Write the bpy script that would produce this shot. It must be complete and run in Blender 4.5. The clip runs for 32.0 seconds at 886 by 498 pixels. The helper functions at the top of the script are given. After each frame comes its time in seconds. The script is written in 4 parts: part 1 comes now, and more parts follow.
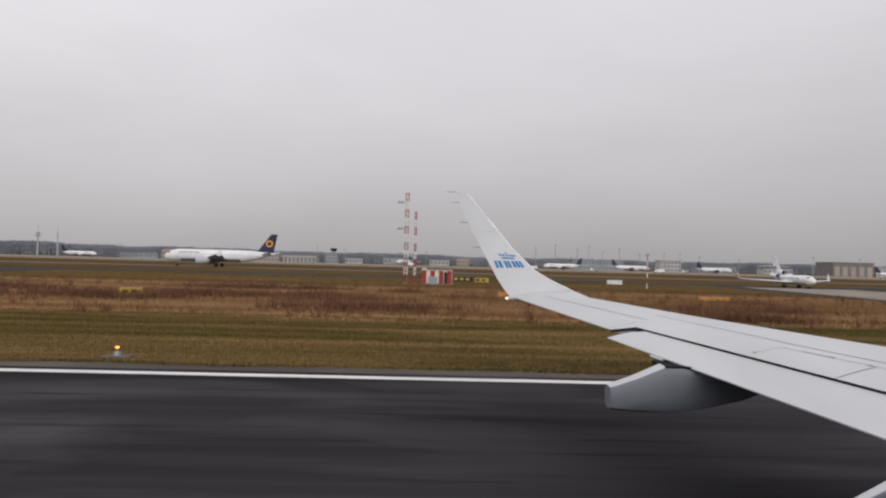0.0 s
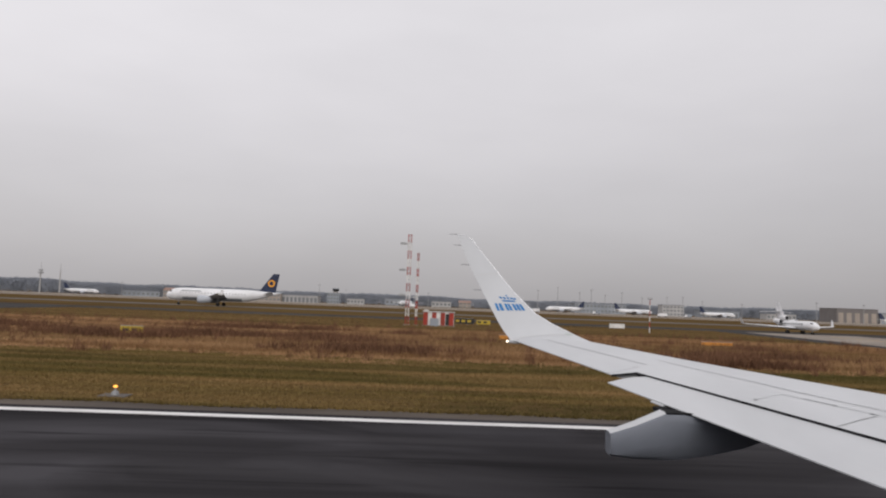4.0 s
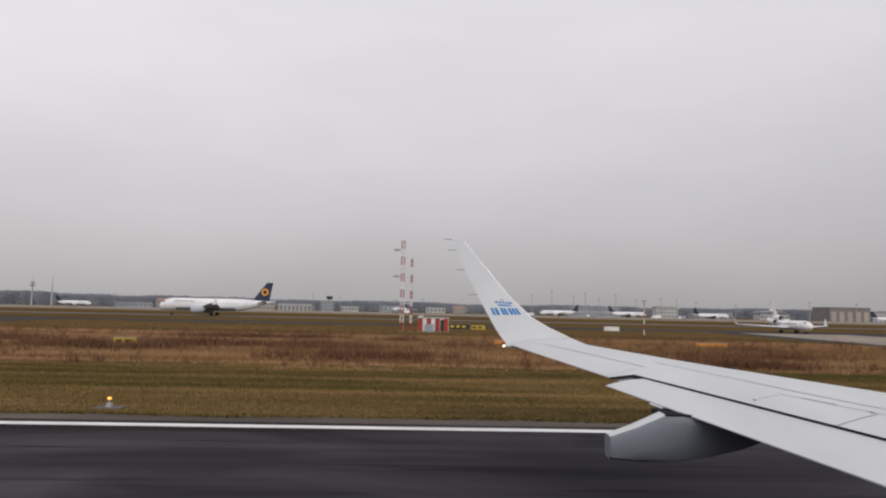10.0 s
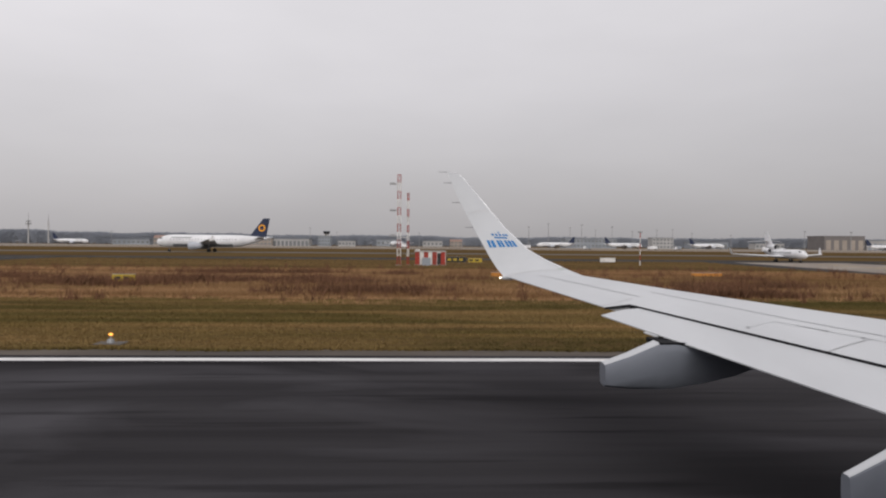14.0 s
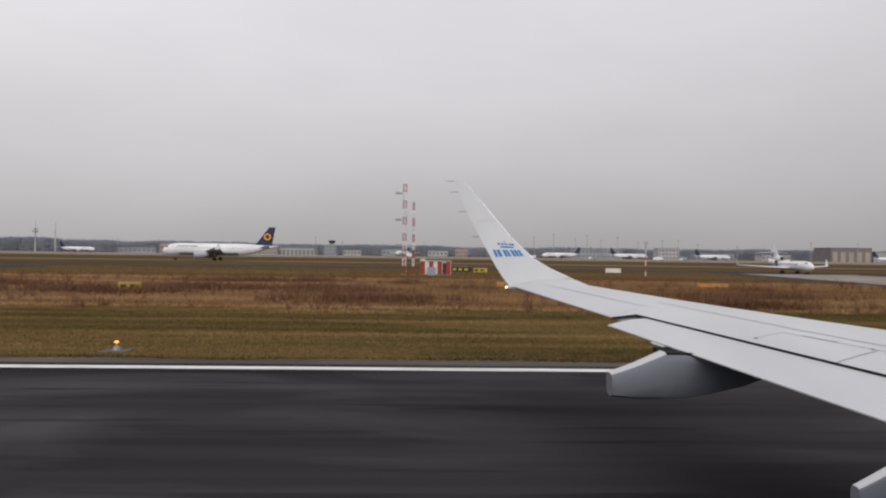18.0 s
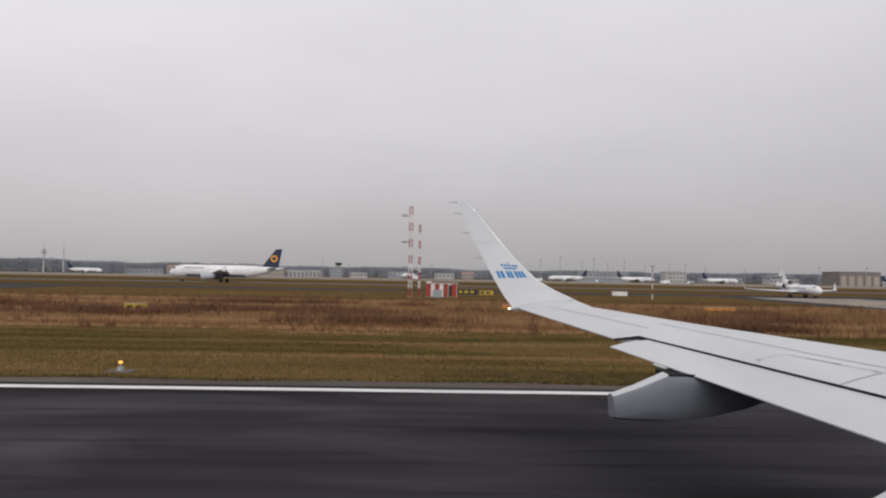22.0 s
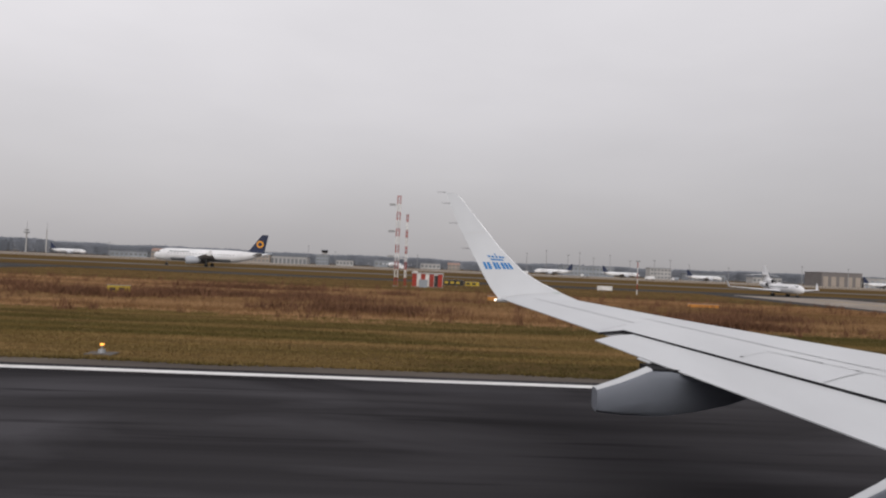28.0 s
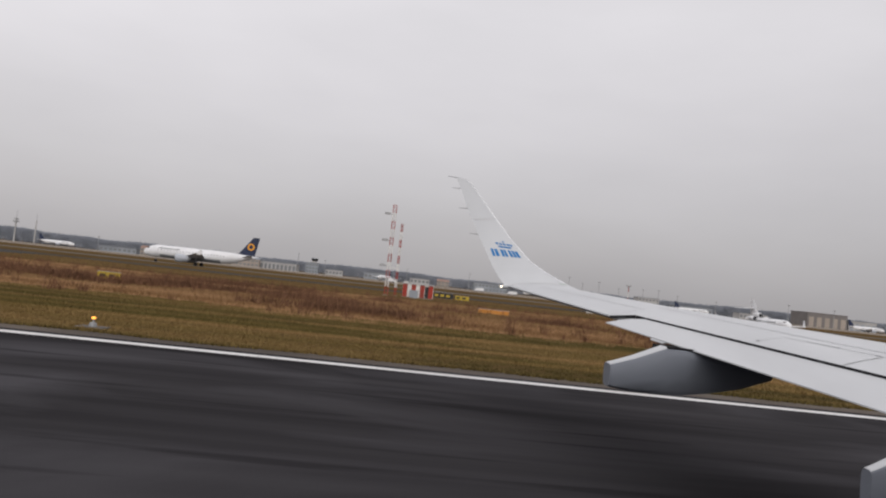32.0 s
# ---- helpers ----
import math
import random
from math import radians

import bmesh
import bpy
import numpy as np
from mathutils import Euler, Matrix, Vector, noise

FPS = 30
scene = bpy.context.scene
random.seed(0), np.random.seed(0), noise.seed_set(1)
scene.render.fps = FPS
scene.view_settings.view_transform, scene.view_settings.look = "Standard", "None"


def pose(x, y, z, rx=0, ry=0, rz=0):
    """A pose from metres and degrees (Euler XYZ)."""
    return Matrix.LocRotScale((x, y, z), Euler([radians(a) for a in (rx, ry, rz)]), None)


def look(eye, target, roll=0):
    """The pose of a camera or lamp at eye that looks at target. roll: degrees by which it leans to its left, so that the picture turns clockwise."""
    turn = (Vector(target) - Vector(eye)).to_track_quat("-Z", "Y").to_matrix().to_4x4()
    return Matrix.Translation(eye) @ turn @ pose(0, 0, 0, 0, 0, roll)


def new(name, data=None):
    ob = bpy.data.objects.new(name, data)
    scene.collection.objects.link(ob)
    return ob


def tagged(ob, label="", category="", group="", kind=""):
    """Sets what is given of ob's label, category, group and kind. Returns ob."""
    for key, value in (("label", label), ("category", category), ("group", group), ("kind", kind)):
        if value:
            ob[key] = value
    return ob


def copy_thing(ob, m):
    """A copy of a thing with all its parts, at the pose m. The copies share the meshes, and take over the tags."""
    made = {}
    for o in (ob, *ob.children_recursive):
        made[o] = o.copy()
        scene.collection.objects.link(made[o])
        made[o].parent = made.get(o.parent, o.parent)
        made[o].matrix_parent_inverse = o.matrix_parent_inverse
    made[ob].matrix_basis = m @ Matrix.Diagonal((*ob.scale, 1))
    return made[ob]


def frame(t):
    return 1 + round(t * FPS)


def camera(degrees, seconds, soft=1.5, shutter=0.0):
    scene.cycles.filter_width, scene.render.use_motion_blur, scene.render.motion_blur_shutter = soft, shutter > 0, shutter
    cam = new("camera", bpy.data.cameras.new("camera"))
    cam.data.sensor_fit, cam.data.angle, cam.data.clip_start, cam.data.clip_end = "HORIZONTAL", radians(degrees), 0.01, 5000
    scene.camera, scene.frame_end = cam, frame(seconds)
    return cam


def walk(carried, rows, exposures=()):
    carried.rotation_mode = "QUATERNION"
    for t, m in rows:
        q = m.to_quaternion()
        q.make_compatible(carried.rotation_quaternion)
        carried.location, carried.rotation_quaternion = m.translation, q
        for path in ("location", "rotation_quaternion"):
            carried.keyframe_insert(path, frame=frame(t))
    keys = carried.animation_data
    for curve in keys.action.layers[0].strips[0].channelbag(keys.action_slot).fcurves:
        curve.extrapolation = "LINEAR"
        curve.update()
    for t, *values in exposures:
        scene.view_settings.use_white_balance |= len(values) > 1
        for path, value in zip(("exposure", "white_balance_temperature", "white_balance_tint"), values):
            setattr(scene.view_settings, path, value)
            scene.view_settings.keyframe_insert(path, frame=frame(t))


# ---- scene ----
# ------------------------------------------------------------------ camera
cam = camera(62, 32.0, soft=2.15)
PATH = [
    (0, -0.007, -0.026, 3.360, 91.32, -1.24, 0.39),
    (0.5, -0.001, -0.034, 3.367, 91.88, -1.79, 0.18),
    (1, -0.000, -0.028, 3.374, 91.94, -1.84, 0.01),
    (1.5, 0.010, -0.034, 3.381, 93.18, -2.03, 0.14),
    (2, 0.018, -0.047, 3.387, 94.13, -2.00, 0.36),
    (2.5, 0.019, -0.060, 3.384, 94.73, -1.94, 0.75),
    (4.5, 0.009, -0.038, 3.368, 94.28, -1.78, 0.25),
    (5, -0.012, -0.018, 3.366, 93.92, -1.47, -0.46),
    (5.5, -0.009, -0.028, 3.361, 93.96, -1.10, -0.97),
    (6, -0.023, -0.004, 3.359, 94.11, -1.19, -1.38),
    (6.5, -0.012, -0.018, 3.360, 94.10, -0.79, -1.03),
    (7, -0.027, 0.002, 3.360, 94.03, -1.05, -0.73),
    (7.5, -0.020, -0.009, 3.361, 94.29, -1.04, -0.43),
    (8, -0.016, -0.009, 3.363, 94.45, -1.10, -0.28),
    (8.5, -0.001, -0.035, 3.364, 94.74, -1.11, 0.12),
    (9, -0.007, -0.031, 3.365, 94.87, -1.19, 0.30),
    (9.5, -0.003, -0.020, 3.364, 94.92, -1.10, 0.26),
    (10, -0.009, -0.010, 3.364, 95.00, -0.89, 0.10),
    (10.5, 0.007, -0.036, 3.363, 95.28, -0.96, 0.00),
    (11, 0.002, -0.031, 3.363, 94.25, -1.41, 0.05),
    (11.5, -0.005, -0.004, 3.363, 92.84, -1.60, 0.25),
    (12, 0.009, -0.014, 3.363, 91.89, -1.50, 0.37),
    (12.5, -0.018, 0.020, 3.363, 90.97, -0.90, 0.11),
    (13, -0.002, 0.017, 3.361, 90.59, -0.39, -0.03),
    (13.5, -0.011, 0.016, 3.360, 90.19, -0.23, -0.14),
    (14, 0.002, 0.023, 3.357, 89.84, -0.18, -0.13),
    (14.5, -0.010, 0.034, 3.356, 89.66, 0.13, -0.12),
    (16.5, -0.013, 0.033, 3.348, 89.89, -0.22, -0.10),
    (17, -0.018, 0.028, 3.347, 90.07, -0.28, -0.02),
    (17.5, -0.009, 0.018, 3.345, 90.31, -0.57, 0.13),
    (18, -0.014, 0.023, 3.344, 90.60, -0.47, 0.27),
    (18.5, -0.018, 0.034, 3.342, 91.02, -0.40, 0.33),
    (19, -0.012, 0.022, 3.339, 91.30, -0.34, 0.46),
    (19.5, 0.002, 0.004, 3.336, 91.76, -0.64, 0.79),
    (20, 0.005, 0.021, 3.332, 91.84, -0.78, 0.87),
    (20.5, 0.010, 0.014, 3.329, 92.03, -0.72, 0.76),
    (21, 0.014, 0.028, 3.325, 92.12, -0.76, 0.64),
    (21.5, 0.028, 0.019, 3.322, 92.41, -0.77, 0.58),
    (22, 0.044, 0.013, 3.318, 92.35, -0.69, 0.77),
    (22.5, 0.038, 0.042, 3.314, 92.23, -0.73, 0.86),
    (23, 0.049, 0.061, 3.309, 91.98, -0.72, 0.99),
    (23.5, 0.036, 0.053, 3.322, 91.59, -1.13, 0.87),
    (24, 0.028, 0.037, 3.335, 91.39, -1.01, 0.69),
    (24.5, 0.035, 0.028, 3.334, 91.33, -1.13, 0.44),
    (26.5, 0.052, 0.049, 3.333, 91.42, -1.97, 0.37),
    (27, 0.040, 0.080, 3.333, 91.68, -2.43, 0.26),
    (27.5, 0.048, 0.046, 3.319, 91.69, -2.40, 0.07),
    (28, 0.035, 0.059, 3.307, 91.63, -2.15, -0.31),
    (28.5, 0.045, 0.069, 3.297, 91.35, -2.05, -0.20),
    (29, 0.051, 0.088, 3.288, 91.41, -2.11, 0.20),
    (29.5, 0.035, 0.085, 3.245, 91.73, -2.79, 0.08),
    (30, 0.019, 0.091, 3.202, 92.26, -3.32, -0.15),
    (30.5, -0.070, 0.075, 3.155, 92.42, -3.75, -0.52),
    (31, -0.179, 0.070, 3.062, 91.95, -4.30, -0.92),
    (31.5, -0.270, 0.110, 2.880, 92.30, -5.35, -1.35),
    (32, -0.220, 0.200, 2.720, 93.00, -5.80, -1.20),
]
SPAN = 1.26  # the rows' sideways play is in wing units; this brings it to metres
EYE = Vector((0, 0, 3.36))
# how the aircraft stands on the runway: wing a little low, nose a little to the right of the painted line
STANCE = Matrix.Translation(EYE) @ pose(0, 0, 0, -0.22, -0.30, -2.34) @ Matrix.Translation(-EYE)
walk(cam, [(t, STANCE @ pose(x * SPAN, y * SPAN, EYE.z + (z - EYE.z) * SPAN, a, b, c)) for t, x, y, z, a, b, c in PATH])

# ------------------------------------------------------------------ sky and sun
world = bpy.data.worlds.new("overcast_sky")
scene.world = world
world.use_nodes = True
wn, wl = world.node_tree.nodes, world.node_tree.links
wn.clear()
w_out = wn.new("ShaderNodeOutputWorld")
w_bg = wn.new("ShaderNodeBackground")
w_co = wn.new("ShaderNodeTexCoord")
w_sep = wn.new("ShaderNodeSeparateXYZ")
w_ramp = wn.new("ShaderNodeValToRGB")
w_map = wn.new("ShaderNodeMapping")
w_noise = wn.new("ShaderNodeTexNoise")
w_mul = wn.new("ShaderNodeMix")
w_sky = wn.new("ShaderNodeTexSky")
w_mix = wn.new("ShaderNodeMix")
w_sky.sky_type, w_sky.sun_disc = "NISHITA", False
w_sky.sun_elevation, w_sky.sun_rotation = radians(24.5), radians(183)
w_sky.dust_density = 4.0
wl.new(w_co.outputs["Generated"], w_sep.inputs[0])
wl.new(w_sep.outputs["Z"], w_ramp.inputs["Fac"])
ramp = w_ramp.color_ramp
ramp.elements[0].position, ramp.elements[0].color = 0.0, (0.385, 0.370, 0.378, 1)
ramp.elements[1].position, ramp.elements[1].color = 1.0, (0.82, 0.80, 0.825, 1)
for pos, col in ((0.05, (0.462, 0.444, 0.455)), (0.12, (0.568, 0.548, 0.563)), (0.24, (0.690, 0.667, 0.688)), (0.36, (0.760, 0.738, 0.762))):
    e = ramp.elements.new(pos)
    e.color = (*col, 1)
wl.new(w_co.outputs["Generated"], w_map.inputs["Vector"])
w_map.inputs["Scale"].default_value = (1.0, 1.0, 3.2)
wl.new(w_map.outputs[0], w_noise.inputs["Vector"])
w_noise.inputs["Scale"].default_value, w_noise.inputs["Detail"].default_value = 2.6, 5.0
w_nr = wn.new("ShaderNodeMapRange")
w_nr.inputs["From Min"].default_value, w_nr.inputs["From Max"].default_value = 0.3, 0.7
w_nr.inputs["To Min"].default_value, w_nr.inputs["To Max"].default_value = 0.955, 1.045
wl.new(w_noise.outputs["Fac"], w_nr.inputs["Value"])
w_mul.data_type, w_mul.blend_type = "RGBA", "MULTIPLY"
w_mul.inputs["Factor"].default_value = 1.0
wl.new(w_ramp.outputs["Color"], w_mul.inputs["A"])
wl.new(w_nr.outputs[0], w_mul.inputs["B"])
w_az = wn.new("ShaderNodeMapRange")
w_az.inputs["From Min"].default_value, w_az.inputs["From Max"].default_value = -0.6, 0.6
w_az.inputs["To Min"].default_value, w_az.inputs["To Max"].default_value = 1.07, 0.90
wl.new(w_sep.outputs["X"], w_az.inputs["Value"])
w_side = wn.new("ShaderNodeMix")
w_side.data_type, w_side.blend_type = "RGBA", "MULTIPLY"
w_side.inputs["Factor"].default_value = 1.0
wl.new(w_mul.outputs["Result"], w_side.inputs["A"])
wl.new(w_az.outputs[0], w_side.inputs["B"])
# the cloud is brighter towards the hidden sun
w_sunward = wn.new("ShaderNodeMapRange")
w_sunward.inputs["From Min"].default_value, w_sunward.inputs["From Max"].default_value = -0.9, 0.2
w_sunward.inputs["To Min"].default_value, w_sunward.inputs["To Max"].default_value = 1.45, 1.0
wl.new(w_sep.outputs["Y"], w_sunward.inputs["Value"])
w_glow = wn.new("ShaderNodeMix")
w_glow.data_type, w_glow.blend_type = "RGBA", "MULTIPLY"
w_glow.inputs["Factor"].default_value = 1.0
wl.new(w_side.outputs["Result"], w_glow.inputs["A"])
wl.new(w_sunward.outputs[0], w_glow.inputs["B"])
w_mix.data_type = "RGBA"
w_mix.inputs["Factor"].default_value = 0.006
wl.new(w_glow.outputs["Result"], w_mix.inputs["A"])
wl.new(w_sky.outputs[0], w_mix.inputs["B"])
wl.new(w_mix.outputs["Result"], w_bg.inputs["Color"])
w_bg.inputs["Strength"].default_value = 1.0
wl.new(w_bg.outputs[0], w_out.inputs["Surface"])

sun = new("sun", bpy.data.lights.new("sun", "SUN"))
sun.data.energy, sun.data.angle, sun.data.color = 0.72, radians(40), (1.0, 0.97, 0.93)
sun.matrix_world = look((4, -60, 31), (0, 8, 0))


# ------------------------------------------------------------------ materials
def mat(name, c1, c2=None, scale=1.0, rough=0.8, metal=0.0, bump=0.0, bump_scale=None, stretch=(1, 1, 1), c3=None, scale3=0.2,
        spec=0.35, island=0.0, emit=0.0, detail=6.0, c4=None, scale4=0.1):
    """Two tones mixed by a fine noise, a third tone by a coarse one, relief from the fine one."""
    m = bpy.data.materials.new(name)
    m.use_nodes = True
    n, l = m.node_tree.nodes, m.node_tree.links
    b = n["Principled BSDF"]
    b.inputs["Roughness"].default_value, b.inputs["Metallic"].default_value = rough, metal
    b.inputs["Specular IOR Level"].default_value = spec
    c2 = c2 or c1
    co, mp = n.new("ShaderNodeTexCoord"), n.new("ShaderNodeMapping")
    geo = n.new("ShaderNodeNewGeometry")
    mp.inputs["Scale"].default_value = stretch
    l.new(geo.outputs["Position"] if max(stretch) < 5 else co.outputs["Object"], mp.inputs["Vector"])
    t = n.new("ShaderNodeTexNoise")
    t.inputs["Scale"].default_value, t.inputs["Detail"].default_value = scale, detail
    l.new(mp.outputs[0], t.inputs["Vector"])
    st = n.new("ShaderNodeMapRange")
    st.inputs["From Min"].default_value, st.inputs["From Max"].default_value = 0.32, 0.68
    l.new(t.outputs["Fac"], st.inputs["Value"])
    mix = n.new("ShaderNodeMix")
    mix.data_type = "RGBA"
    mix.inputs["A"].default_value, mix.inputs["B"].default_value = (*c1, 1), (*c2, 1)
    l.new(st.outputs[0], mix.inputs["Factor"])
    out = mix.outputs["Result"]
    if c3:
        t3, s3, m3 = n.new("ShaderNodeTexNoise"), n.new("ShaderNodeMapRange"), n.new("ShaderNodeMix")
        t3.inputs["Scale"].default_value, t3.inputs["Detail"].default_value = scale3, 5.0
        l.new(mp.outputs[0], t3.inputs["Vector"])
        s3.inputs["From Min"].default_value, s3.inputs["From Max"].default_value = 0.46, 0.66
        l.new(t3.outputs["Fac"], s3.inputs["Value"])
        m3.data_type = "RGBA"
        l.new(s3.outputs[0], m3.inputs["Factor"])
        l.new(out, m3.inputs["A"])
        m3.inputs["B"].default_value = (*c3, 1)
        out = m3.outputs["Result"]
    if c4:
        t4, s4, m4 = n.new("ShaderNodeTexNoise"), n.new("ShaderNodeMapRange"), n.new("ShaderNodeMix")
        t4.inputs["Scale"].default_value, t4.inputs["Detail"].default_value, t4.inputs["Distortion"].default_value = scale4, 7.0, 0.6
        l.new(mp.outputs[0], t4.inputs["Vector"])
        s4.inputs["From Min"].default_value, s4.inputs["From Max"].default_value = 0.48, 0.78
        l.new(t4.outputs["Fac"], s4.inputs["Value"])
        m4.data_type = "RGBA"
        l.new(s4.outputs[0], m4.inputs["Factor"])
        l.new(out, m4.inputs["A"])
        m4.inputs["B"].default_value = (*c4, 1)
        out = m4.outputs["Result"]
    if island:
        hsv, mr = n.new("ShaderNodeHueSaturation"), n.new("ShaderNodeMapRange")
        l.new(geo.outputs["Random Per Island"], mr.inputs["Value"])
        mr.inputs["To Min"].default_value, mr.inputs["To Max"].default_value = 1 - island, 1 + island
        l.new(mr.outputs[0], hsv.inputs["Value"])
        l.new(out, hsv.inputs["Color"])
        out = hsv.outputs["Color"]
    l.new(out, b.inputs["Base Color"])
    if bump:
        bp, tb = n.new("ShaderNodeBump"), n.new("ShaderNodeTexNoise")
        tb.inputs["Scale"].default_value = bump_scale or scale * 4
        tb.inputs["Detail"].default_value = 4.0
        l.new(geo.outputs["Position"], tb.inputs["Vector"])
        bp.inputs["Strength"].default_value = bump
        bp.inputs["Distance"].default_value = 0.02
        l.new(tb.outputs["Fac"], bp.inputs["Height"])
        l.new(bp.outputs[0], b.inputs["Normal"])
    if emit:
        b.inputs["Emission Color"].default_value = (*c1, 1)
        b.inputs["Emission Strength"].default_value = emit
    return m


M_ASPHALT = mat("runway_asphalt", (0.031, 0.0295, 0.0317), (0.046, 0.044, 0.0467), 0.85, 0.95, bump=0.35, bump_scale=30,
                stretch=(0.07, 1.0, 1.0), c3=(0.025, 0.0238, 0.0254), scale3=0.30, spec=0.0, c4=(0.066, 0.063, 0.067), scale4=0.21)


def overlay(m, stretch, scale, lo, hi, colour, most, distortion=0.8):
    """Lays irregular worn patches of another tone over a material."""
    n, l = m.node_tree.nodes, m.node_tree.links
    geo, mp, t, mr, mx = (n.new("ShaderNode" + k) for k in ("NewGeometry", "Mapping", "TexNoise", "MapRange", "Mix"))
    mp.inputs["Scale"].default_value = stretch
    l.new(geo.outputs["Position"], mp.inputs["Vector"])
    t.inputs["Scale"].default_value, t.inputs["Detail"].default_value, t.inputs["Distortion"].default_value = scale, 8.0, distortion
    l.new(mp.outputs[0], t.inputs["Vector"])
    mr.inputs["From Min"].default_value, mr.inputs["From Max"].default_value, mr.inputs["To Max"].default_value = lo, hi, most
    l.new(t.outputs["Fac"], mr.inputs["Value"])
    mx.data_type = "RGBA"
    base = n["Principled BSDF"].inputs["Base Color"]
    l.new(base.links[0].from_socket, mx.inputs["A"])
    mx.inputs["B"].default_value = (*colour, 1)
    l.new(mr.outputs[0], mx.inputs["Factor"])
    l.new(mx.outputs["Result"], base)


overlay(M_ASPHALT, (0.45, 1.0, 1.0), 0.22, 0.48, 0.70, (0.078, 0.075, 0.081), 0.8)
overlay(M_ASPHALT, (0.12, 1.4, 1.0), 1.1, 0.58, 0.68, (0.019, 0.018, 0.0193), 0.55, 0.3)
M_TAXI = mat("taxiway_asphalt", (0.088, 0.078, 0.070), (0.115, 0.104, 0.095), 0.5, 0.9, bump=0.3, bump_scale=20, stretch=(0.25, 1, 1), spec=0.2)
M_TARMAC = mat("dark_taxiway_asphalt", (0.040, 0.037, 0.036), (0.058, 0.054, 0.052), 0.8, 0.93, bump=0.3, bump_scale=25, stretch=(0.5, 0.5, 1), c3=(0.032, 0.029, 0.028), scale3=0.15, spec=0.05)
M_CONCRETE = mat("concrete_slab", (0.245, 0.208, 0.174), (0.29, 0.25, 0.21), 0.6, 0.88, bump=0.25, bump_scale=18, c3=(0.20, 0.167, 0.14), scale3=0.12, spec=0.25)
M_SHOULDER = mat("shoulder_asphalt", (0.078, 0.061, 0.047), (0.112, 0.090, 0.071), 1.6, 0.92, bump=0.5, bump_scale=25, stretch=(0.3, 1, 1), c3=(0.055, 0.042, 0.033), scale3=0.3)
M_LINE = mat("white_road_paint", (0.66, 0.65, 0.64), (0.78, 0.77, 0.76), 3.0, 0.7, bump=0.2, bump_scale=40, stretch=(0.4, 2, 1), c3=(0.50, 0.48, 0.46), scale3=0.9)
M_YELLOW = mat("yellow_road_paint", (0.52, 0.36, 0.04), (0.62, 0.44, 0.07), 3.0, 0.75, c3=(0.35, 0.25, 0.06), scale3=1.0)
M_FIELD = mat("winter_turf", (0.098, 0.064, 0.027), (0.132, 0.088, 0.038), 0.22, 0.95, bump=0.8, bump_scale=3.0,
              stretch=(0.22, 0.7, 1), c3=(0.075, 0.050, 0.025), scale3=0.075, spec=0.0)
M_BLADE_GREEN = mat("short_grass_blades", (0.102, 0.082, 0.026), (0.200, 0.138, 0.050), 0.75, 0.9, stretch=(0.07, 1, 1), c3=(0.30, 0.190, 0.082), scale3=0.26,
                    island=0.08, spec=0.1, c4=(0.064, 0.060, 0.018), scale4=0.19)
M_BLADE_DRY = mat("dry_grass_blades", (0.29, 0.165, 0.078), (0.43, 0.262, 0.138), 0.42, 0.9, stretch=(0.08, 1, 1), c3=(0.20, 0.108, 0.050), scale3=0.20,
                  island=0.10, spec=0.1, c4=(0.165, 0.102, 0.042), scale4=0.13)
M_BLADE_BROWN = mat("brown_turf_blades", (0.165, 0.108, 0.045), (0.215, 0.140, 0.062), 0.5, 0.9, stretch=(0.10, 1, 1), c3=(0.125, 0.085, 0.035), scale3=0.15, island=0.12, spec=0.1)
overlay(M_BLADE_GREEN, (0.13, 1.0, 1.0), 0.33, 0.52, 0.66, (0.052, 0.047, 0.016), 0.7)
overlay(M_BLADE_GREEN, (0.16, 1.0, 1.0), 0.24, 0.55, 0.70, (0.29, 0.185, 0.082), 0.75, 1.2)
overlay(M_BLADE_DRY, (0.14, 1.0, 1.0), 0.12, 0.54, 0.70, (0.165, 0.115, 0.045), 0.6)
M_WEED = mat("dead_weed_stems", (0.125, 0.066, 0.040), (0.185, 0.098, 0.058), 0.3, 0.95, island=0.25, spec=0.05)
M_SKIN = mat("white_wing_paint", (0.528, 0.538, 0.552), (0.558, 0.568, 0.582), 0.8, 0.45, bump=0.03, bump_scale=2.0, c3=(0.494, 0.503, 0.516), scale3=0.5, stretch=(1, 0.5, 1), spec=0.35)
# fairing side: the wing's shade is put into this grey
M_FAIRING = mat("shaded_fairing_grey", (0.165, 0.178, 0.206), (0.185, 0.199, 0.229), 2.0, 0.5, c3=(0.15, 0.162, 0.188), scale3=1.2, spec=0.3)
M_SEAM = mat("dark_panel_gap", (0.10, 0.10, 0.105), (0.14, 0.14, 0.145), 4.0, 0.8)
M_FAINT = mat("light_panel_gap", (0.50, 0.50, 0.505), (0.54, 0.54, 0.545), 4.0, 0.7)
M_DULLGAP = mat("grey_panel_gap", (0.22, 0.22, 0.225), (0.28, 0.28, 0.285), 4.0, 0.8)
# black that stands for shade in the gaps round the flap
M_COVE = mat("gap_shade_black", (0.012, 0.012, 0.013), (0.02, 0.02, 0.022), 4.0, 0.9, spec=0.1)
M_BLUE = mat("light_blue_decal", (0.010, 0.155, 0.41), (0.015, 0.175, 0.44), 5.0, 0.4)
M_POLISH = mat("polished_aluminium", (0.80, 0.81, 0.83), (0.86, 0.87, 0.88), 2.0, 0.38, metal=0.6)
M_PANE_CLEAR = mat("greenish_lamp_glass", (0.42, 0.47, 0.44), (0.48, 0.52, 0.49), 3.0, 0.2, spec=0.6)
